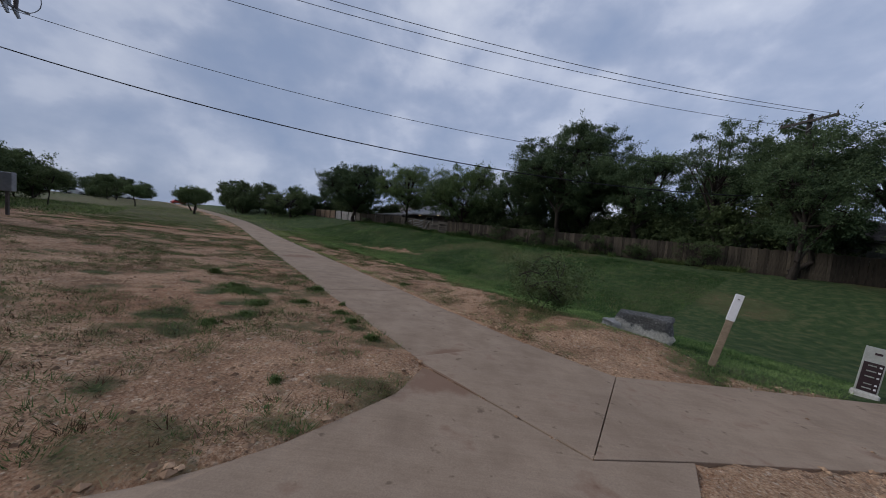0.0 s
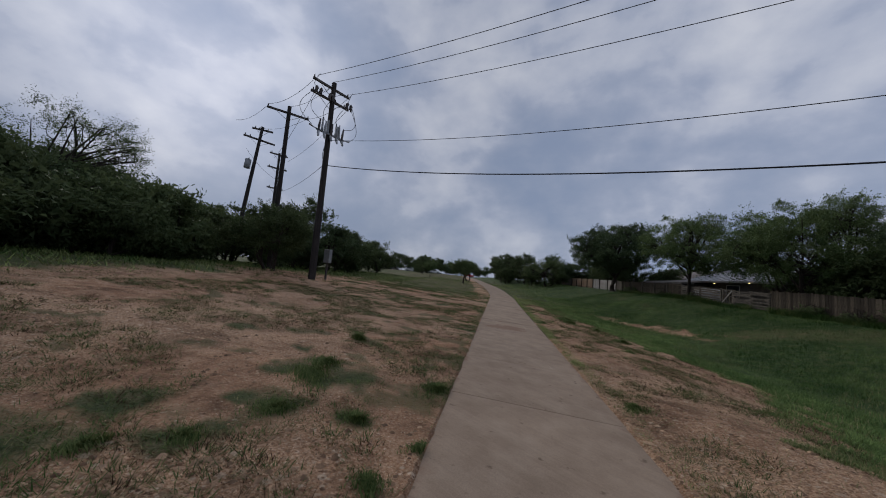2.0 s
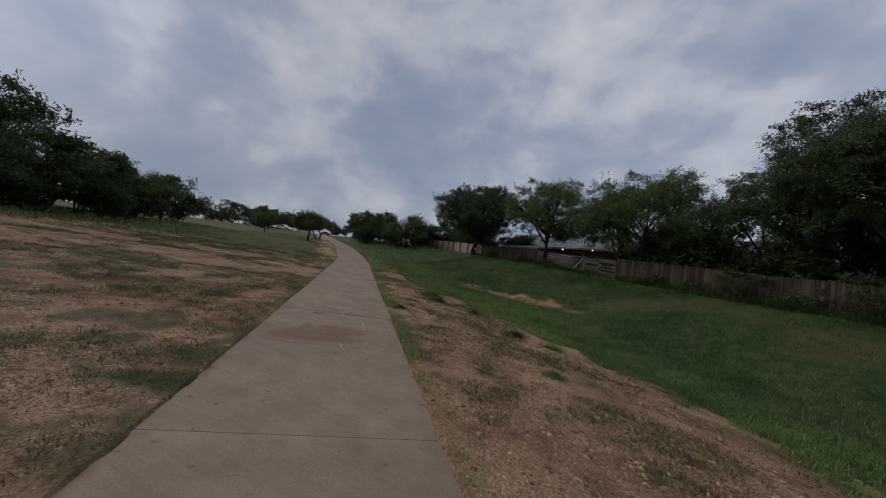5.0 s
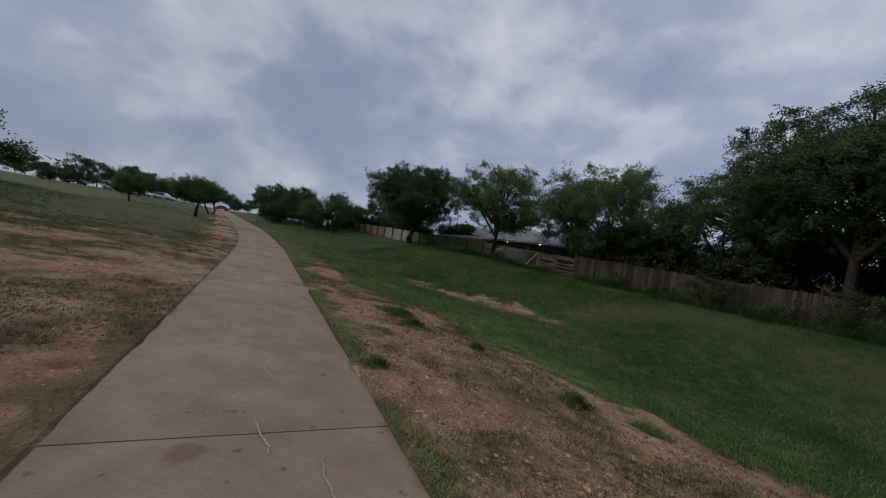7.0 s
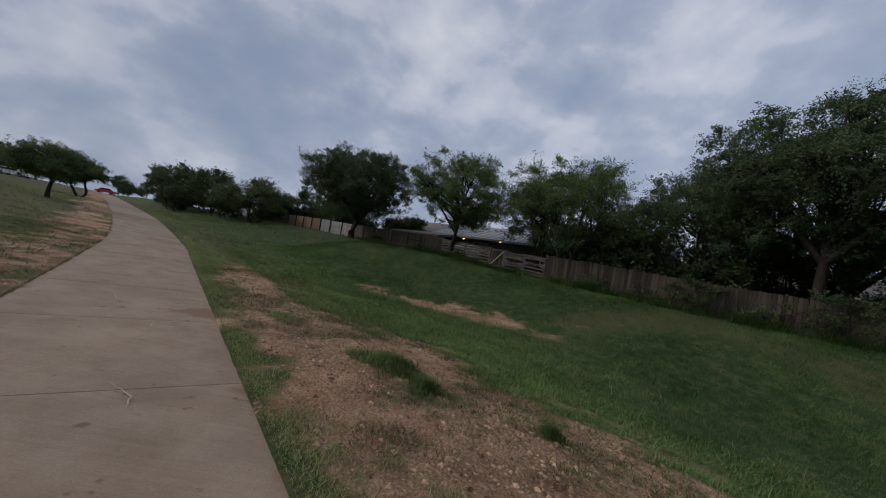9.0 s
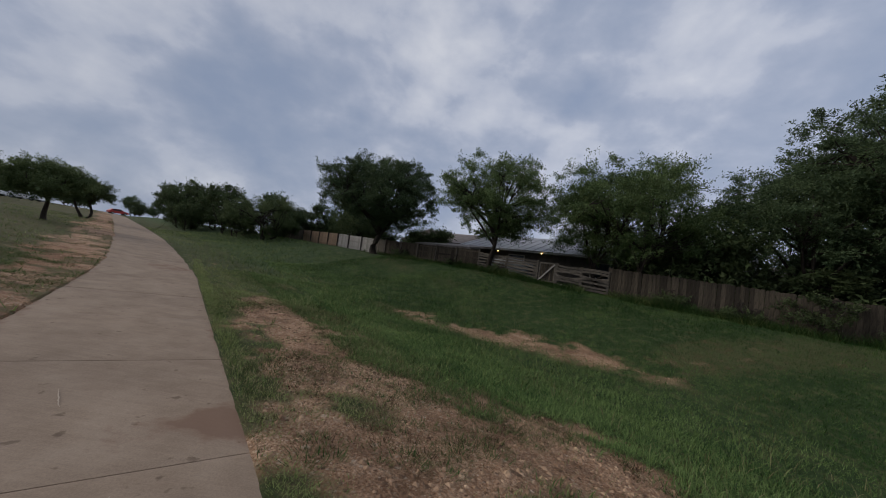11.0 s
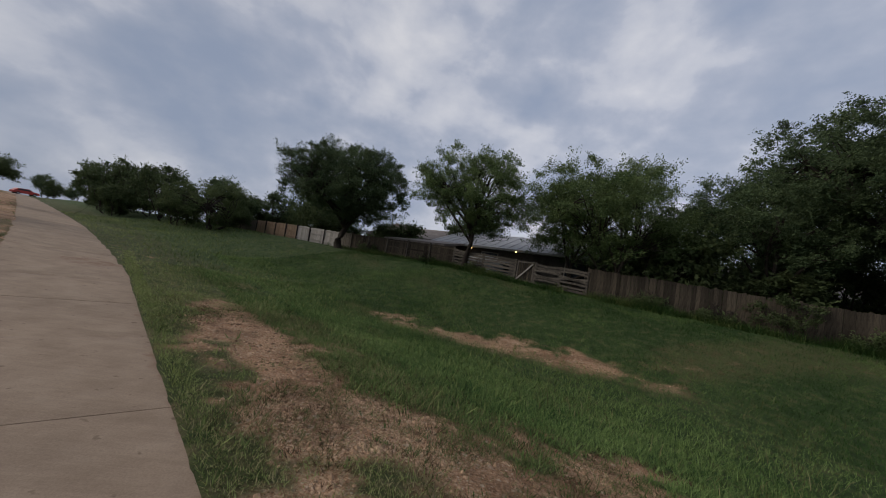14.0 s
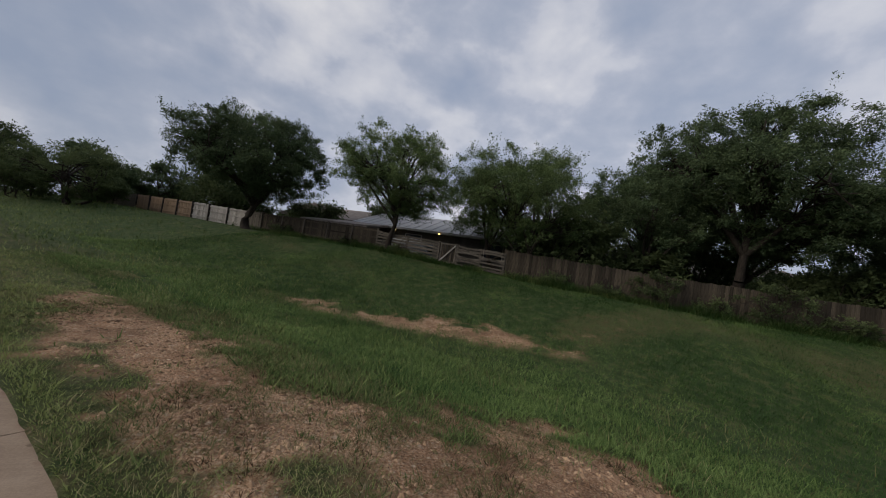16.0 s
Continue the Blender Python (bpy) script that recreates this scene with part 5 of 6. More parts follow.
def house(x, y, z, size, turn_, roof_h, over, wall_mat, roof_mat, label, windows=(), ridge=1.0, slope_one=False, ribs=0, eave=None):
    """Walls, a pitched roof with thickness and overhang, and windows (face offset, height, width)."""
    w, d, h = size
    ob = thing("house", pose(x, y, z, 0, 0, turn_), label, "house", "houses behind the fence")
    part("wall", bm_mesh("wall", box((w, d, h), (0, 0, h / 2), 0.01), wall_mat), ob)
    bm = bmesh.new()
    t = 0.14
    rx = w / 2 * ridge
    if slope_one:
        prof = [(-w / 2 - over, -d / 2 - over, h - 0.05), (w / 2 + over, -d / 2 - over, h - 0.05), (w / 2 + over, d / 2 + over, h + roof_h), (-w / 2 - over, d / 2 + over, h + roof_h)]
        lo = [bm.verts.new(p) for p in prof]
        hi = [bm.verts.new((p[0], p[1], p[2] + t)) for p in prof]
        bm.faces.new(lo[::-1])
        bm.faces.new(hi)
        for i in range(4):
            bm.faces.new((lo[i], lo[(i + 1) % 4], hi[(i + 1) % 4], hi[i]))
    else:
        e = [(-w / 2 - over, -d / 2 - over), (w / 2 + over, -d / 2 - over), (w / 2 + over, d / 2 + over), (-w / 2 - over, d / 2 + over)]
        lo = [bm.verts.new((*p, h - 0.08)) for p in e]
        hi = [bm.verts.new((*p, h + 0.06)) for p in e]
        ra, rb = bm.verts.new((-rx - over * ridge, 0, h + roof_h)), bm.verts.new((rx + over * ridge, 0, h + roof_h))
        bm.faces.new(lo[::-1])
        for i in range(4):
            bm.faces.new((lo[i], lo[(i + 1) % 4], hi[(i + 1) % 4], hi[i]))
        bm.faces.new((hi[0], hi[1], rb, ra))
        bm.faces.new((hi[2], hi[3], ra, rb))
        bm.faces.new((hi[1], hi[2], rb))
        bm.faces.new((hi[3], hi[0], ra))
    bmesh.ops.recalc_face_normals(bm, faces=bm.faces)
    roof = part("roof", bm_mesh("roof", bm, roof_mat), ob)
    for i in range(ribs):
        xx = -w / 2 - over + (i + 0.5) * (w + 2 * over) / ribs
        a = Vector((xx, -d / 2 - over, h + (0.08 if not slope_one else 0.1)))
        b = Vector((xx, 0, h + roof_h + 0.01)) if not slope_one else Vector((xx, d / 2 + over, h + roof_h + t + 0.01))
        v, f = tube([a, b], [0.022, 0.022], 4)
        part("rib", mesh_of("rib", v, f, roof_mat), roof)
    for wx, wz, ww, wh in windows:
        win = part("window", bm_mesh("window", box((ww + 0.14, 0.05, wh + 0.14), (wx, -d / 2 - 0.01, wz), 0.01), M_PALE), ob)
        part("pane", bm_mesh("pane", box((ww, 0.02, wh), (wx, -d / 2 - 0.045, wz), 0.004), M_GLASS), win)
    return ob


def behind(s, back):
    x, y = to_xy(s, fence_d(s) + back)
    return float(x), float(y)


hx, hy = behind(28.5, 8.5)
house(hx, hy, 1.1, (17.0, 8.0, 2.0), FENCE_TURN, 1.5, 0.6, M_DARKWALL, M_ROOFMETAL, "long low house with a pale metal roof and dark porch", ((-4.0, 1.2, 1.2, 0.9), (2.0, 1.2, 1.2, 0.9)), ribs=26)
for s, zz in ((32.8, 2.92), (29.4, 3.0)):
    lx, ly = behind(s, 3.75)
    lamp = thing("porch_lamp", pose(lx, ly, zz), "small lit warm porch lamp under the eaves", "lamp")
    bm = bmesh.new()
    bmesh.ops.create_uvsphere(bm, u_segments=10, v_segments=7, radius=0.05)
    part("globe", bm_mesh("globe", bm, M_LAMP, True), lamp)
    part("bracket", bm_mesh("bracket", box((0.05, 0.5, 0.04), (0.0, 0.2, 0.11), 0.005), M_PORC), lamp)
hx, hy = behind(44.5, 12.0)
house(hx, hy, 1.0, (9.0, 7.0, 2.4), FENCE_TURN + 90, 1.3, 0.5, M_HOUSE, M_SHINGLE, "tan house with a gabled shingle roof")
hx, hy = behind(39.0, 9.0)
house(hx, hy, 1.0, (7.0, 6.0, 2.3), FENCE_TURN, 1.3, 0.5, M_HOUSE, M_SHINGLE, "house with a brown shingle roof behind trees", ((0, 1.4, 1.2, 0.8),))
hx, hy = behind(51.0, 6.0)
house(hx, hy, 1.2, (6.0, 4.0, 1.9), FENCE_TURN, 0.5, 0.3, M_HOUSE, M_ROOFMETAL, "small shed with a pale metal roof", slope_one=True, ribs=10)
hx, hy = behind(36.0, 2.6)
house(hx, hy, 1.2, (5.0, 2.4, 1.5), FENCE_TURN, 0.35, 0.3, M_DARKWALL, M_SHINGLE, "low lean-to roof just behind the old fence", slope_one=True)
for s, back in ((17.0, 16.0), (10.0, 17.0), (2.5, 7.5), (-2.2, 9.0)):
    hx, hy = behind(s, back)
    house(hx, hy, 0.7, (8.5, 7.0, 2.1), FENCE_TURN + (90 if s < 5 else 0), 1.7, 0.5, M_HOUSE, M_SHINGLE, "single-storey house with grey shingle roof behind the fence", ((-1.5, 1.5, 1.2, 0.9), (2.0, 1.5, 1.0, 0.9)), ridge=0.55)

# a blue-grey tarpaulin-covered stack behind the slats
bm = bmesh.new()
bmesh.ops.create_cube(bm, size=1.0)
bmesh.ops.subdivide_edges(bm, edges=bm.edges[:], cuts=5, use_grid_fill=True)
for v in bm.verts:
    c = v.co.copy()
    v.co = Vector((c.x * 2.4, c.y * 1.1, c.z * 1.1 - 0.18 * abs(c.x) ** 2 * 4 * (c.z > 0)))
    v.co += Vector([noise.noise(c * 4 + Vector((k * 5, 0, 0))) * 0.06 for k in range(3)])
x, y = behind(29.6, 1.1)
tarp = new("tarpaulin", bm_mesh("tarpaulin", bm, M_GALV, True))
tarp.matrix_basis = pose(x, y, 1.75, 0, 0, FENCE_TURN)
tagged(tarp, "grey tarpaulin over a stack behind the slat fence", "tarpaulin")

# ---- parked cars at the far car park ----


def car(x, y, turn_, paint, label):
    ob = thing("parked_car", pose(x, y, ground_at(x, y), 0, 0, turn_), label, "car", "cars in the far car park")
    bm = bmesh.new()
    prof = [(-2.1, 0.35), (-2.15, 0.8), (-1.9, 0.95), (-1.35, 1.45), (0.35, 1.5), (1.05, 1.0), (2.0, 0.85), (2.15, 0.55), (2.1, 0.35)]
    l = [bm.verts.new((x_, -0.85, z_)) for x_, z_ in prof]
    r = [bm.verts.new((x_, 0.85, z_)) for x_, z_ in prof]
    bm.faces.new(l)
    bm.faces.new(r[::-1])
    for i in range(len(prof)):
        j = (i + 1) % len(prof)
        bm.faces.new((l[i], r[i], r[j], l[j]))
    bmesh.ops.recalc_face_normals(bm, faces=bm.faces)
    bmesh.ops.bevel(bm, geom=bm.edges[:], offset=0.06, segments=2, affect="EDGES")
    part("body", bm_mesh("body", bm, paint), ob)
    for sy in (-1, 1):
        part("side_window", bm_mesh("side_window", box((1.9, 0.02, 0.36), (-0.45, sy * 0.86, 1.19), 0.01), M_GLASS), ob)
        for wx in (-1.3, 1.3):
            bm = bmesh.new()
            bmesh.ops.create_cone(bm, cap_ends=True, segments=16, radius1=0.33, radius2=0.33, depth=0.2, matrix=Matrix.Translation((wx, sy * 0.82, 0.33)) @ Matrix.Rotation(radians(90), 4, "X"))
            wheel = part("wheel", bm_mesh("wheel", bm, M_TYRE), ob)
            bm = bmesh.new()
            bmesh.ops.create_cone(bm, cap_ends=True, segments=12, radius1=0.19, radius2=0.19, depth=0.02, matrix=Matrix.Translation((wx, sy * 0.93, 0.33)) @ Matrix.Rotation(radians(90), 4, "X"))
            part("rim", bm_mesh("rim", bm, M_GALV), wheel)


for x, y, tn, pm, lb in ((-84, 81.0, 20, M_CARWHITE, "white car parked under trees"), (-88, 79.0, 25, M_CARWHITE, "white car parked under trees"), (-80, 83.0, 15, M_CARWHITE, "white car parked beside the path end"), (-93, 75, 30, M_GALV, "grey car parked under trees"), (-93, 116.0, 60, M_CARRED, "red vehicle at the end of the path")):
    car(x, y, tn, pm, lb)
lot = tagged(new("road", mesh_of("road", [(x_, y_, ground_at(x_, y_) + 0.05) for x_, y_ in ((-104, 64), (-75, 84), (-72, 92), (-92, 116), (-124, 96))], [(0, 1, 2, 3, 4)], M_CONCRETE)), "pale far car park surface", "car park", kind="structure")

# ---- loose stones and grass ----


def pebbles(n, seed):
    rng = np.random.RandomState(seed)
    s, d = rng.uniform(-7, 30, n * 3), np.concatenate([rng.uniform(-9, -1.0, n), rng.uniform(1.0, 5.2, n), rng.uniform(9.2, 12.2, n)])
    x, y = to_xy(s, d)
    cov, sto = turf_cover(x, y)
    keep = (cov < 0.62) & ~paved(x, y) & (rng.rand(len(x)) < 0.15 + 0.85 * smooth01((0.55 * value_noise(x, y, 0.9, 41) + 0.45 * value_noise(x, y, 0.35, 42) - 0.38) / 0.25))
    x, y = x[keep], y[keep]
    s, d = s[keep], d[keep]
    z = land(s, d) + rough(x, y) * smooth01((np.abs(d - bend(s)) - HALF) / 0.5) + 0.012
    m = len(x)
    r = 0.006 + 0.034 * rng.rand(m) ** 3.8
    base = np.array([(1, 0, 0), (0, 1, 0), (-1, 0, 0), (0, -1, 0), (0, 0, 0.55)], float)
    v = base[None] * r[:, None, None] * rng.uniform(0.6, 1.4, (m, 5, 1))
    ang = rng.uniform(0, 6.3, m)
    ca, sn = np.cos(ang)[:, None], np.sin(ang)[:, None]
    v = np.stack([v[..., 0] * ca - v[..., 1] * sn, v[..., 0] * sn + v[..., 1] * ca, v[..., 2]], -1)
    v += np.stack([x, y, z + r * 0.05], -1)[:, None]
    f = np.array([(0, 1, 4), (1, 2, 4), (2, 3, 4), (3, 0, 4)])
    faces = (np.arange(m)[:, None, None] * 5 + f[None]).reshape(-1, 3)
    return mesh_of("loose_stones", v.reshape(-1, 3), faces, M_PEBBLE, rng.rand(m).repeat(5))


tagged(new("loose_stones", pebbles(95000, 71)), "pale crushed stones scattered over the red soil", "stones", kind="stuff")


def blades(n, seed, s_rng, d_rng, h_rng, width, mat, need=0.5, patch=1.0, plain=False, along=None):
    """Bent blades of grass, thick where turf grows."""
    rng = np.random.RandomState(seed)
    s, d = rng.uniform(*s_rng, n), rng.uniform(*d_rng, n)
    if along:
        d = d + along(s)
    x, y = to_xy(s, d)
    cov, _ = turf_cover(x, y)
    keep = (cov > need + 0.84 * (rng.rand(n) - 0.5)) & ~paved(x, y)
    if patch < 1:
        keep &= value_noise(x, y, 1.3, seed) > 1 - patch
    x, y, s, d, cov = x[keep], y[keep], s[keep], d[keep], cov[keep]
    m = len(x)
    z = land(s, d) + rough(x, y) * smooth01((np.abs(d - bend(s)) - HALF) / 0.5)
    tall = 0.55 + 0.9 * value_noise(x, y, 1.9, seed + 1)
    q = d - bend(s)
    grow = np.where(q > 0, 0.6 + 0.4 * smooth01((q - 1) / 4), 0.6)
    h = rng.uniform(*h_rng, m) * tall * grow
    a = rng.uniform(0, 2 * np.pi, m)
    lean = rng.uniform(0.3, 1.7, m) * h
    dx, dy = np.cos(a), np.sin(a)
    w = width * rng.uniform(0.6, 1.4, m)
    p0 = np.stack([x, y, z - 0.005], -1)
    side = np.stack([-dy, dx, 0 * dx], -1) * w[:, None]
    mid = p0 + np.stack([dx * lean * 0.35, dy * lean * 0.35, h * 0.6], -1)
    tip = p0 + np.stack([dx * lean, dy * lean, h], -1)
    if plain:
        v, f3 = np.stack([p0 - side, p0 + side, tip], 1), np.array([(0, 1, 2)])
    else:
        v, f3 = np.stack([p0 - side, p0 + side, mid + side * 0.7, mid - side * 0.7, tip], 1), np.array([(0, 1, 2), (0, 2, 3), (3, 2, 4)])
    k = v.shape[1]
    faces = (np.arange(m)[:, None, None] * k + f3[None]).reshape(-1, 3)
    # the tint falls off towards the fence: tree shade painted into the blades
    tint = np.clip(rng.normal(0.40, 0.24, m) + 0.7 * (value_noise(x, y, 1.6, seed + 3) - 0.5) + 0.5 * (value_noise(x, y, 0.4, seed + 4) - 0.5) + 0.46 * smooth01((3.2 - q) / 1.4) * (q > 0) + 0.10 * smooth01((q - 2.6) / 0.8) * smooth01((8 - q) / 2) - 0.16 * smooth01((q - 7) / 3) - 0.16 * smooth01((q - 9) / 6), 0, 1)
    return mesh_of("grass", v.reshape(-1, 3), faces, mat, np.repeat(tint, k))


tagged(new("grass", blades(130000, 81, (-5, 32), (1.0, 3.6), (0.03, 0.085), 0.0042, M_BLADE)), "short olive-green grass along the verge", "grass", kind="stuff")
tagged(new("grass", blades(220000, 80, (-5, 32), (2.9, 8.0), (0.035, 0.10), 0.0044, M_LUSH)), "lush green grass along the crest of the slope", "grass", kind="stuff")
tagged(new("grass", blades(430000, 82, (0, 38), (4.6, 18.5), (0.05, 0.125), 0.0052, M_LUSH, plain=True)), "longer green grass in the swale", "grass", kind="stuff")
tagged(new("grass", blades(150000, 83, (-7, 30), (-9.0, -1.0), (0.025, 0.075), 0.0042, M_BLADE, plain=True)), "short green tufts on bare soil", "grass", kind="stuff")
tagged(new("grass", blades(40000, 84, (20, 60), (-12.0, 10.0), (0.08, 0.2), 0.013, M_BLADE, plain=True)), "grass around the far path", "grass", kind="stuff")
tagged(new("dry_grass", blades(16000, 85, (0, 34), (1.0, 12.0), (0.08, 0.22), 0.0042, M_STRAW, 0.5, 0.5)), "pale dry grass stalks among the green", "grass", kind="stuff")
tagged(new("dry_grass", blades(26000, 86, (-6, 26), (-9.0, -1.0), (0.03, 0.09), 0.004, M_STRAW, 0.30, 0.6)), "dry yellow grass on bare soil", "grass", kind="stuff")
tagged(new("grass", blades(34000, 88, (-1.4, 34), (1.06, 1.36), (0.04, 0.10), 0.004, M_BLADE, 0.2, plain=True)), "ragged grass over the edge of the slabs", "grass", kind="stuff")
tagged(new("grass", blades(3500, 89, (-1.4, 34), (-1.36, -1.14), (0.04, 0.10), 0.004, M_BLADE, 0.2, plain=True)), "ragged grass over the edge of the slabs", "grass", kind="stuff")
tagged(new("dry_grass", blades(150000, 90, (-3, 30), (1.0, 4.2), (0.03, 0.09), 0.004, M_STRAW, 0.36, 0.85, plain=True)), "dry yellow blades in the verge", "grass", kind="stuff")


tagged(new("weeds", blades(22000, 95, (0, 42), (-1.1, -0.05), (0.16, 0.42), 0.011, M_BLADE, 0.2, 0.62, plain=True, along=fence_d)), "tall rank weeds along the foot of the fence", "weeds", kind="stuff")


def clump_blades(cx, cy, r, tall, seed):
    """The blades of one rank clump of grass, thickest in its middle: vertices, faces and tints."""
    rng = np.random.RandomState(seed)
    n = int(4600 * r * r) + 300
    a, k = rng.uniform(0, 6.283, n), np.clip(np.abs(rng.normal(size=n)) * 0.55, 0, 1.5)
    k = k * (0.7 + 0.3 * np.sin(a * 5 + seed * 1.7) * np.sin(a * 2 + seed))
    stretch = rng.uniform(0.55, 0.9)
    turn_c = rng.uniform(0, 3.14)
    u, w_ = np.cos(a) * k * r * (1 + 0.25 * np.sin(3 * a + seed)), np.sin(a) * k * r * stretch
    x, y = cx + u * math.cos(turn_c) - w_ * math.sin(turn_c), cy + u * math.sin(turn_c) + w_ * math.cos(turn_c)
    keep = ~paved(x, y)
    x, y, k, a = x[keep], y[keep], k[keep], a[keep]
    n = len(x)
    s, d = to_sd(x, y)
    z = land(s, d) + rough(x, y) * smooth01((np.abs(d - bend(s)) - HALF) / 0.5)
    h = tall * rng.uniform(0.45, 1.1, n) * (1.1 - 0.5 * np.minimum(k, 1.0))
    b = a + rng.normal(size=n) * 0.9
    lean = h * rng.uniform(0.3, 1.1, n)
    w = 0.0045 * rng.uniform(0.6, 1.4, n)
    p0 = np.stack([x, y, z - 0.005], -1)
    side = np.stack([-np.sin(b), np.cos(b), 0 * b], -1) * w[:, None]
    mid = p0 + np.stack([np.cos(b) * lean * 0.35, np.sin(b) * lean * 0.35, h * 0.62], -1)
    tip = p0 + np.stack([np.cos(b) * lean, np.sin(b) * lean, h * 0.95], -1)
    v = np.stack([p0 - side, p0 + side, mid + side * 0.7, mid - side * 0.7, tip], 1).reshape(-1, 3)
    f3 = np.array([(0, 1, 2), (0, 2, 3), (3, 2, 4)])
    faces = (np.arange(n)[:, None, None] * 5 + f3[None]).reshape(-1, 3)
    return v, faces, np.repeat(np.clip(rng.normal(0.38, 0.22, n), 0, 1), 5)


clumps = []
for i, (cx, cy, cr, ct) in enumerate(((-7.15, 21.4, 0.72, 0.20), (-6.7, 20.9, 0.45, 0.16), (-3.65, 18.7, 0.42, 0.16), (-6.6, 17.75, 0.34, 0.12), (-5.2, 20.3, 0.28, 0.18), (-0.95, 9.7, 0.30, 0.10), (-2.6, 15.6, 0.25, 0.10),
                                      (-3.85, 6.2, 0.62, 0.10), (-4.25, 6.6, 0.45, 0.10), (-1.65, 5.65, 0.30, 0.09), (-1.3, 5.15, 0.26, 0.09), (-0.8, 4.42, 0.24, 0.08), (-3.05, 4.2, 0.32, 0.08), (-3.1, 5.5, 0.36, 0.09), (-2.55, 6.1, 0.26, 0.09),
                                      (-2.8, 7.5, 0.30, 0.10), (-5.55, 7.95, 0.24, 0.17), (-1.4, 2.8, 0.16, 0.07), (-1.75, 6.3, 0.22, 0.09), (-2.85, 4.75, 0.24, 0.08))):
    clumps.append(clump_blades(cx, cy, cr * 1.1, ct, 400 + i))
cv, cf = joined([c[:2] for c in clumps])
tagged(new("rank_grass", mesh_of("rank_grass", cv, cf, M_BLADE, np.concatenate([c[2] for c in clumps]))), "rank clumps of green grass rooted in stony soil", "grass", kind="stuff")


def tufts(n, seed, s_rng, d_rng, mat, per=26):
    """Small separate tufts rooted on the bare ground."""
    rng = np.random.RandomState(seed)
    s, d = rng.uniform(*s_rng, n), rng.uniform(*d_rng, n)
    x, y = to_xy(s, d)
    keep = ~paved(x, y) & (0.6 * value_noise(x, y, 1.4, 55) + 0.4 * value_noise(x, y, 0.45, 56) + rng.normal(size=n) * 0.05 > 0.52)
    x, y = x[keep], y[keep]
    r = rng.uniform(0.03, 0.15, len(x))
    x, y, r = np.repeat(x, per), np.repeat(y, per), np.repeat(r, per)
    a, k = rng.uniform(0, 6.283, len(x)), np.sqrt(rng.rand(len(x)))
    x, y = x + np.cos(a) * r * k, y + np.sin(a) * r * k
    keep = ~paved(x, y)
    x, y, r, a = x[keep], y[keep], r[keep], a[keep]
    s, d = to_sd(x, y)
    z = land(s, d) + rough(x, y) * smooth01((np.abs(d - bend(s)) - HALF) / 0.5)
    h = (0.015 + 0.38 * r) * rng.uniform(0.6, 1.5, len(x))
    a = a + rng.normal(size=len(x)) * 0.5
    dx, dy, w = np.cos(a), np.sin(a), 0.004 * rng.uniform(0.7, 1.5, len(x))
    p0 = np.stack([x, y, z], -1)
    side = np.stack([-dy, dx, 0 * dx], -1) * w[:, None]
    tip = p0 + np.stack([dx * h * 1.1, dy * h * 1.1, h * 0.85], -1)
    v = np.stack([p0 - side, p0 + side, tip], 1).reshape(-1, 3)
    faces = np.arange(3 * len(x)).reshape(-1, 3)
    return mesh_of("tufts", v, faces, mat, np.repeat(np.clip(rng.normal(0.20, 0.20, len(x)), 0, 1), 3))


tagged(new("weed_tufts", tufts(15000, 91, (-6, 30), (-10, -1.0), M_BLADE)), "small green weed tufts on bare soil", "weeds", kind="stuff")
tagged(new("dead_weeds", tufts(2400, 96, (2, 27), (1.6, 6.4), M_DEAD)), "small dead brown weeds on the stony verge", "weeds", kind="stuff")
tagged(new("dead_weeds", tufts(3600, 97, (-6, 24), (-9.5, -1.4), M_DEAD)), "small dead brown weeds on bare soil", "weeds", kind="stuff")
tagged(new("weed_tufts", tufts(4200, 92, (-3, 27), (1.0, 5.0), M_BLADE)), "small green weed tufts on the stony verge", "weeds", kind="stuff")
tagged(new("dry_tufts", tufts(9000, 93, (-6, 34), (-14, -1.2), M_STRAW)), "small dry tufts on bare soil", "weeds", kind="stuff")
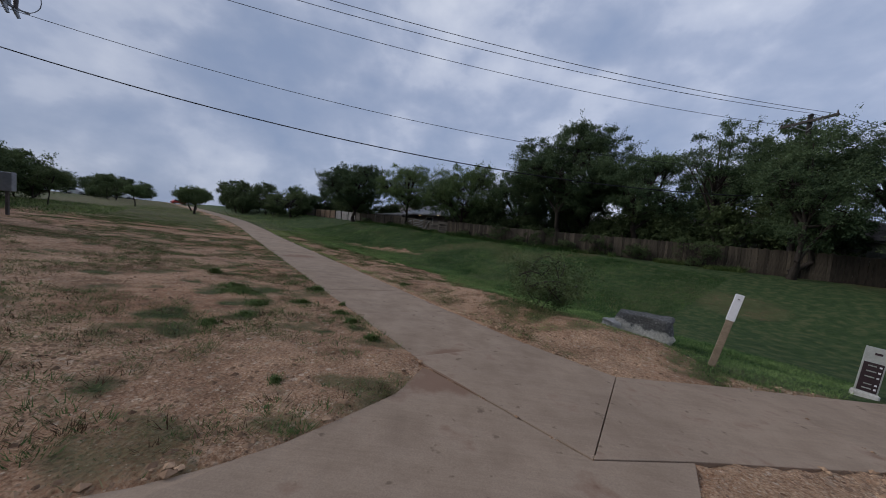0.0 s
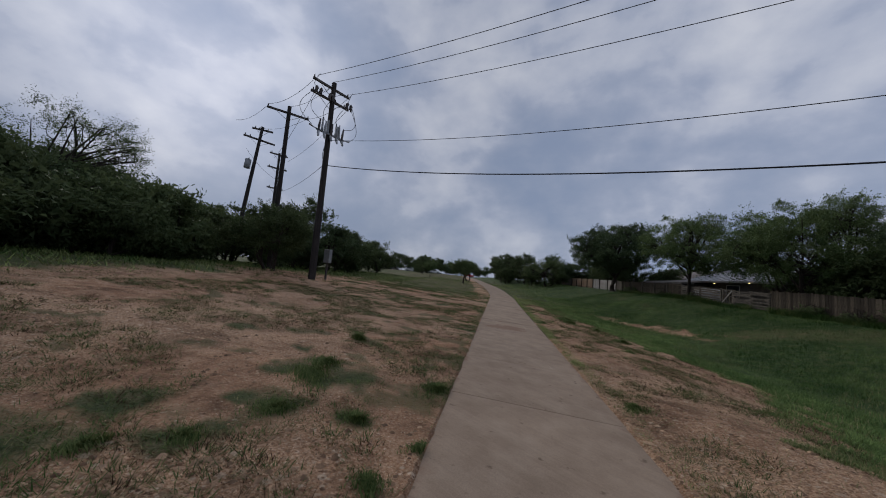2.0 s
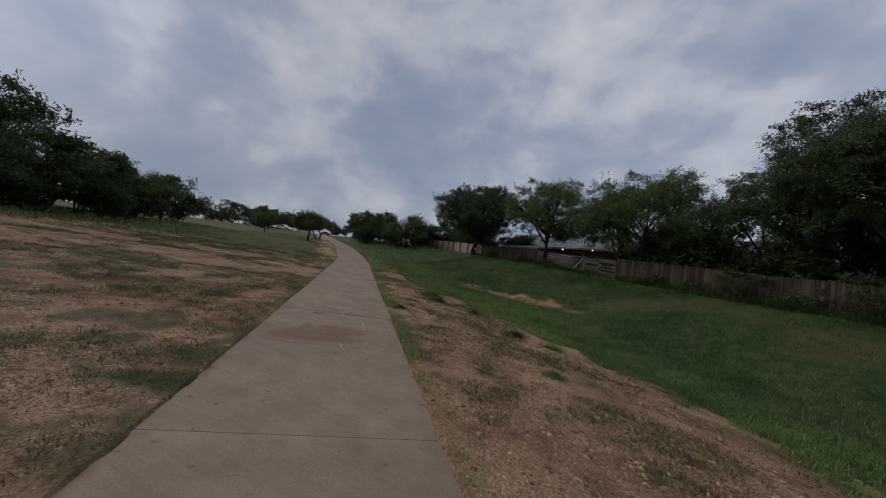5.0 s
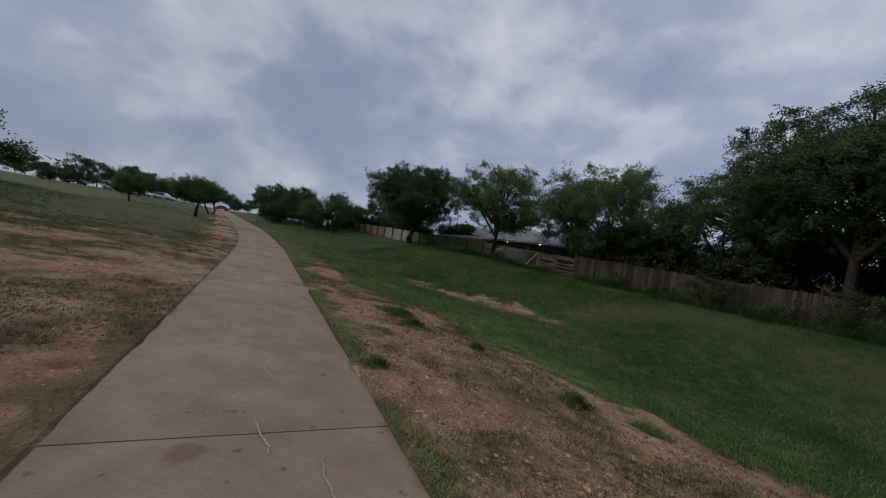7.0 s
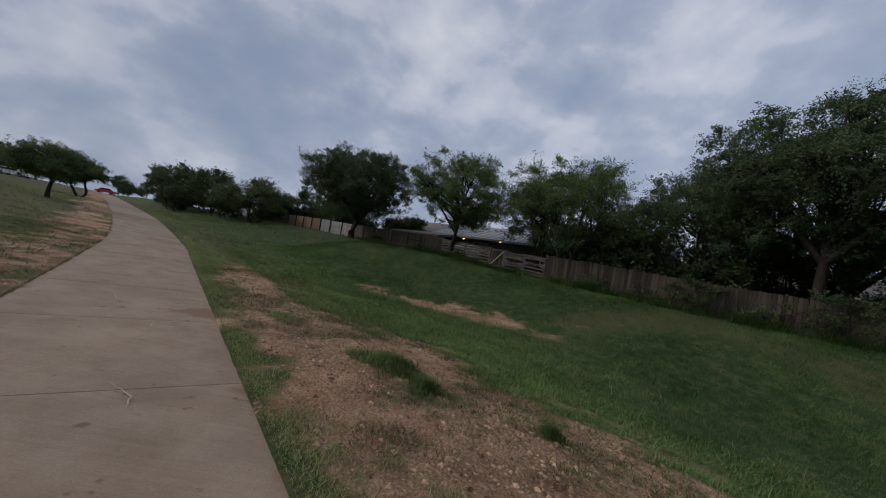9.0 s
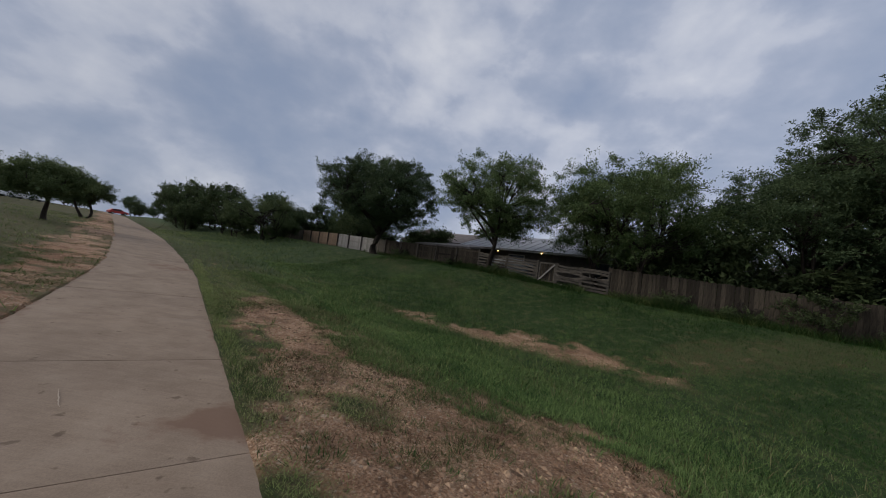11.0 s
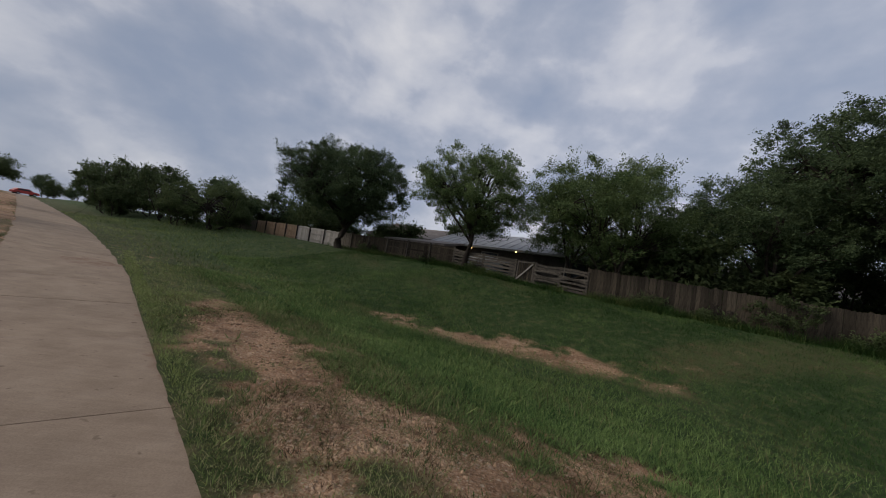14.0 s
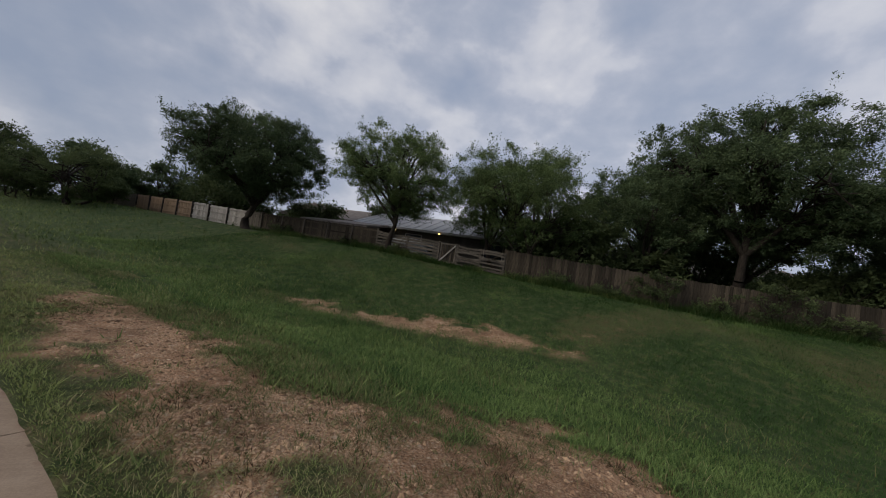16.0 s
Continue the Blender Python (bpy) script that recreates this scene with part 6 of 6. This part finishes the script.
tagged(new("dry_tufts", tufts(3600, 94, (-3, 27), (1.2, 5.0), M_STRAW)), "small dry tufts on the stony verge", "weeds", kind="stuff")

tagged(new("grass", blades(60000, 87, (-16, 40), (-30.0, -10.0), (0.15, 0.40), 0.018, M_BLADE, 0.45, plain=True)), "tall dark grass at the foot of the scrub", "grass", kind="stuff")

# ---- pale sealant streaks and hairline cracks on the slabs ----


def streak(points, width, mat, name, label, seed):
    """A thin irregular film on the concrete, along (s, d) points."""
    rng = np.random.RandomState(seed)
    p = np.array(points, float)
    t = np.linspace(0, len(p) - 1, 8 * len(p))
    s, d = np.interp(t, range(len(p)), p[:, 0]), np.interp(t, range(len(p)), p[:, 1])
    d = d + np.cumsum(rng.normal(size=len(t))) * 0.004
    w = width * rng.uniform(0.5, 1.1, len(t)) * np.sin(np.linspace(0.15, np.pi - 0.15, len(t)))
    x0, y0 = to_xy(s, d - w)
    x1, y1 = to_xy(s, d + w)
    z = path_z(s) - 0.062 * d + 0.006
    v = np.concatenate([np.stack([x0, y0, z], -1), np.stack([x1, y1, z], -1)])
    n = len(t)
    f = [(i, i + 1, n + i + 1, n + i) for i in range(n - 1)]
    return part(name, mesh_of(name, v, f, mat), pavement, label)


for k, (pts, w) in enumerate((([(12.15, -0.02), (11.9, 0.03), (11.75, 0.08), (11.65, 0.05)], 0.035), ([(11.6, 0.28), (11.5, 0.42), (11.3, 0.40), (11.1, 0.43), (10.85, 0.44), (10.5, 0.40)], 0.028), ([(13.6, 0.12), (13.2, 0.05), (12.9, 0.15)], 0.02),
                              ([(16.6, 0.10), (16.3, 0.25), (16.1, 0.22)], 0.03), ([(18.5, 0.33), (18.3, 0.30)], 0.025), ([(9.9, 0.1), (9.5, 0.17)], 0.03), ([(15.2, -0.5), (14.6, -0.45), (14.3, -0.52)], 0.018), ([(20.2, -0.2), (19.8, -0.1)], 0.02), ([(5.6, 0.5), (5.3, 0.55), (5.2, 0.45)], 0.02))):
    streak(pts, w * 0.30, M_SEAL, "sealant_streak", "pale dried sealant streak", 100 + k)
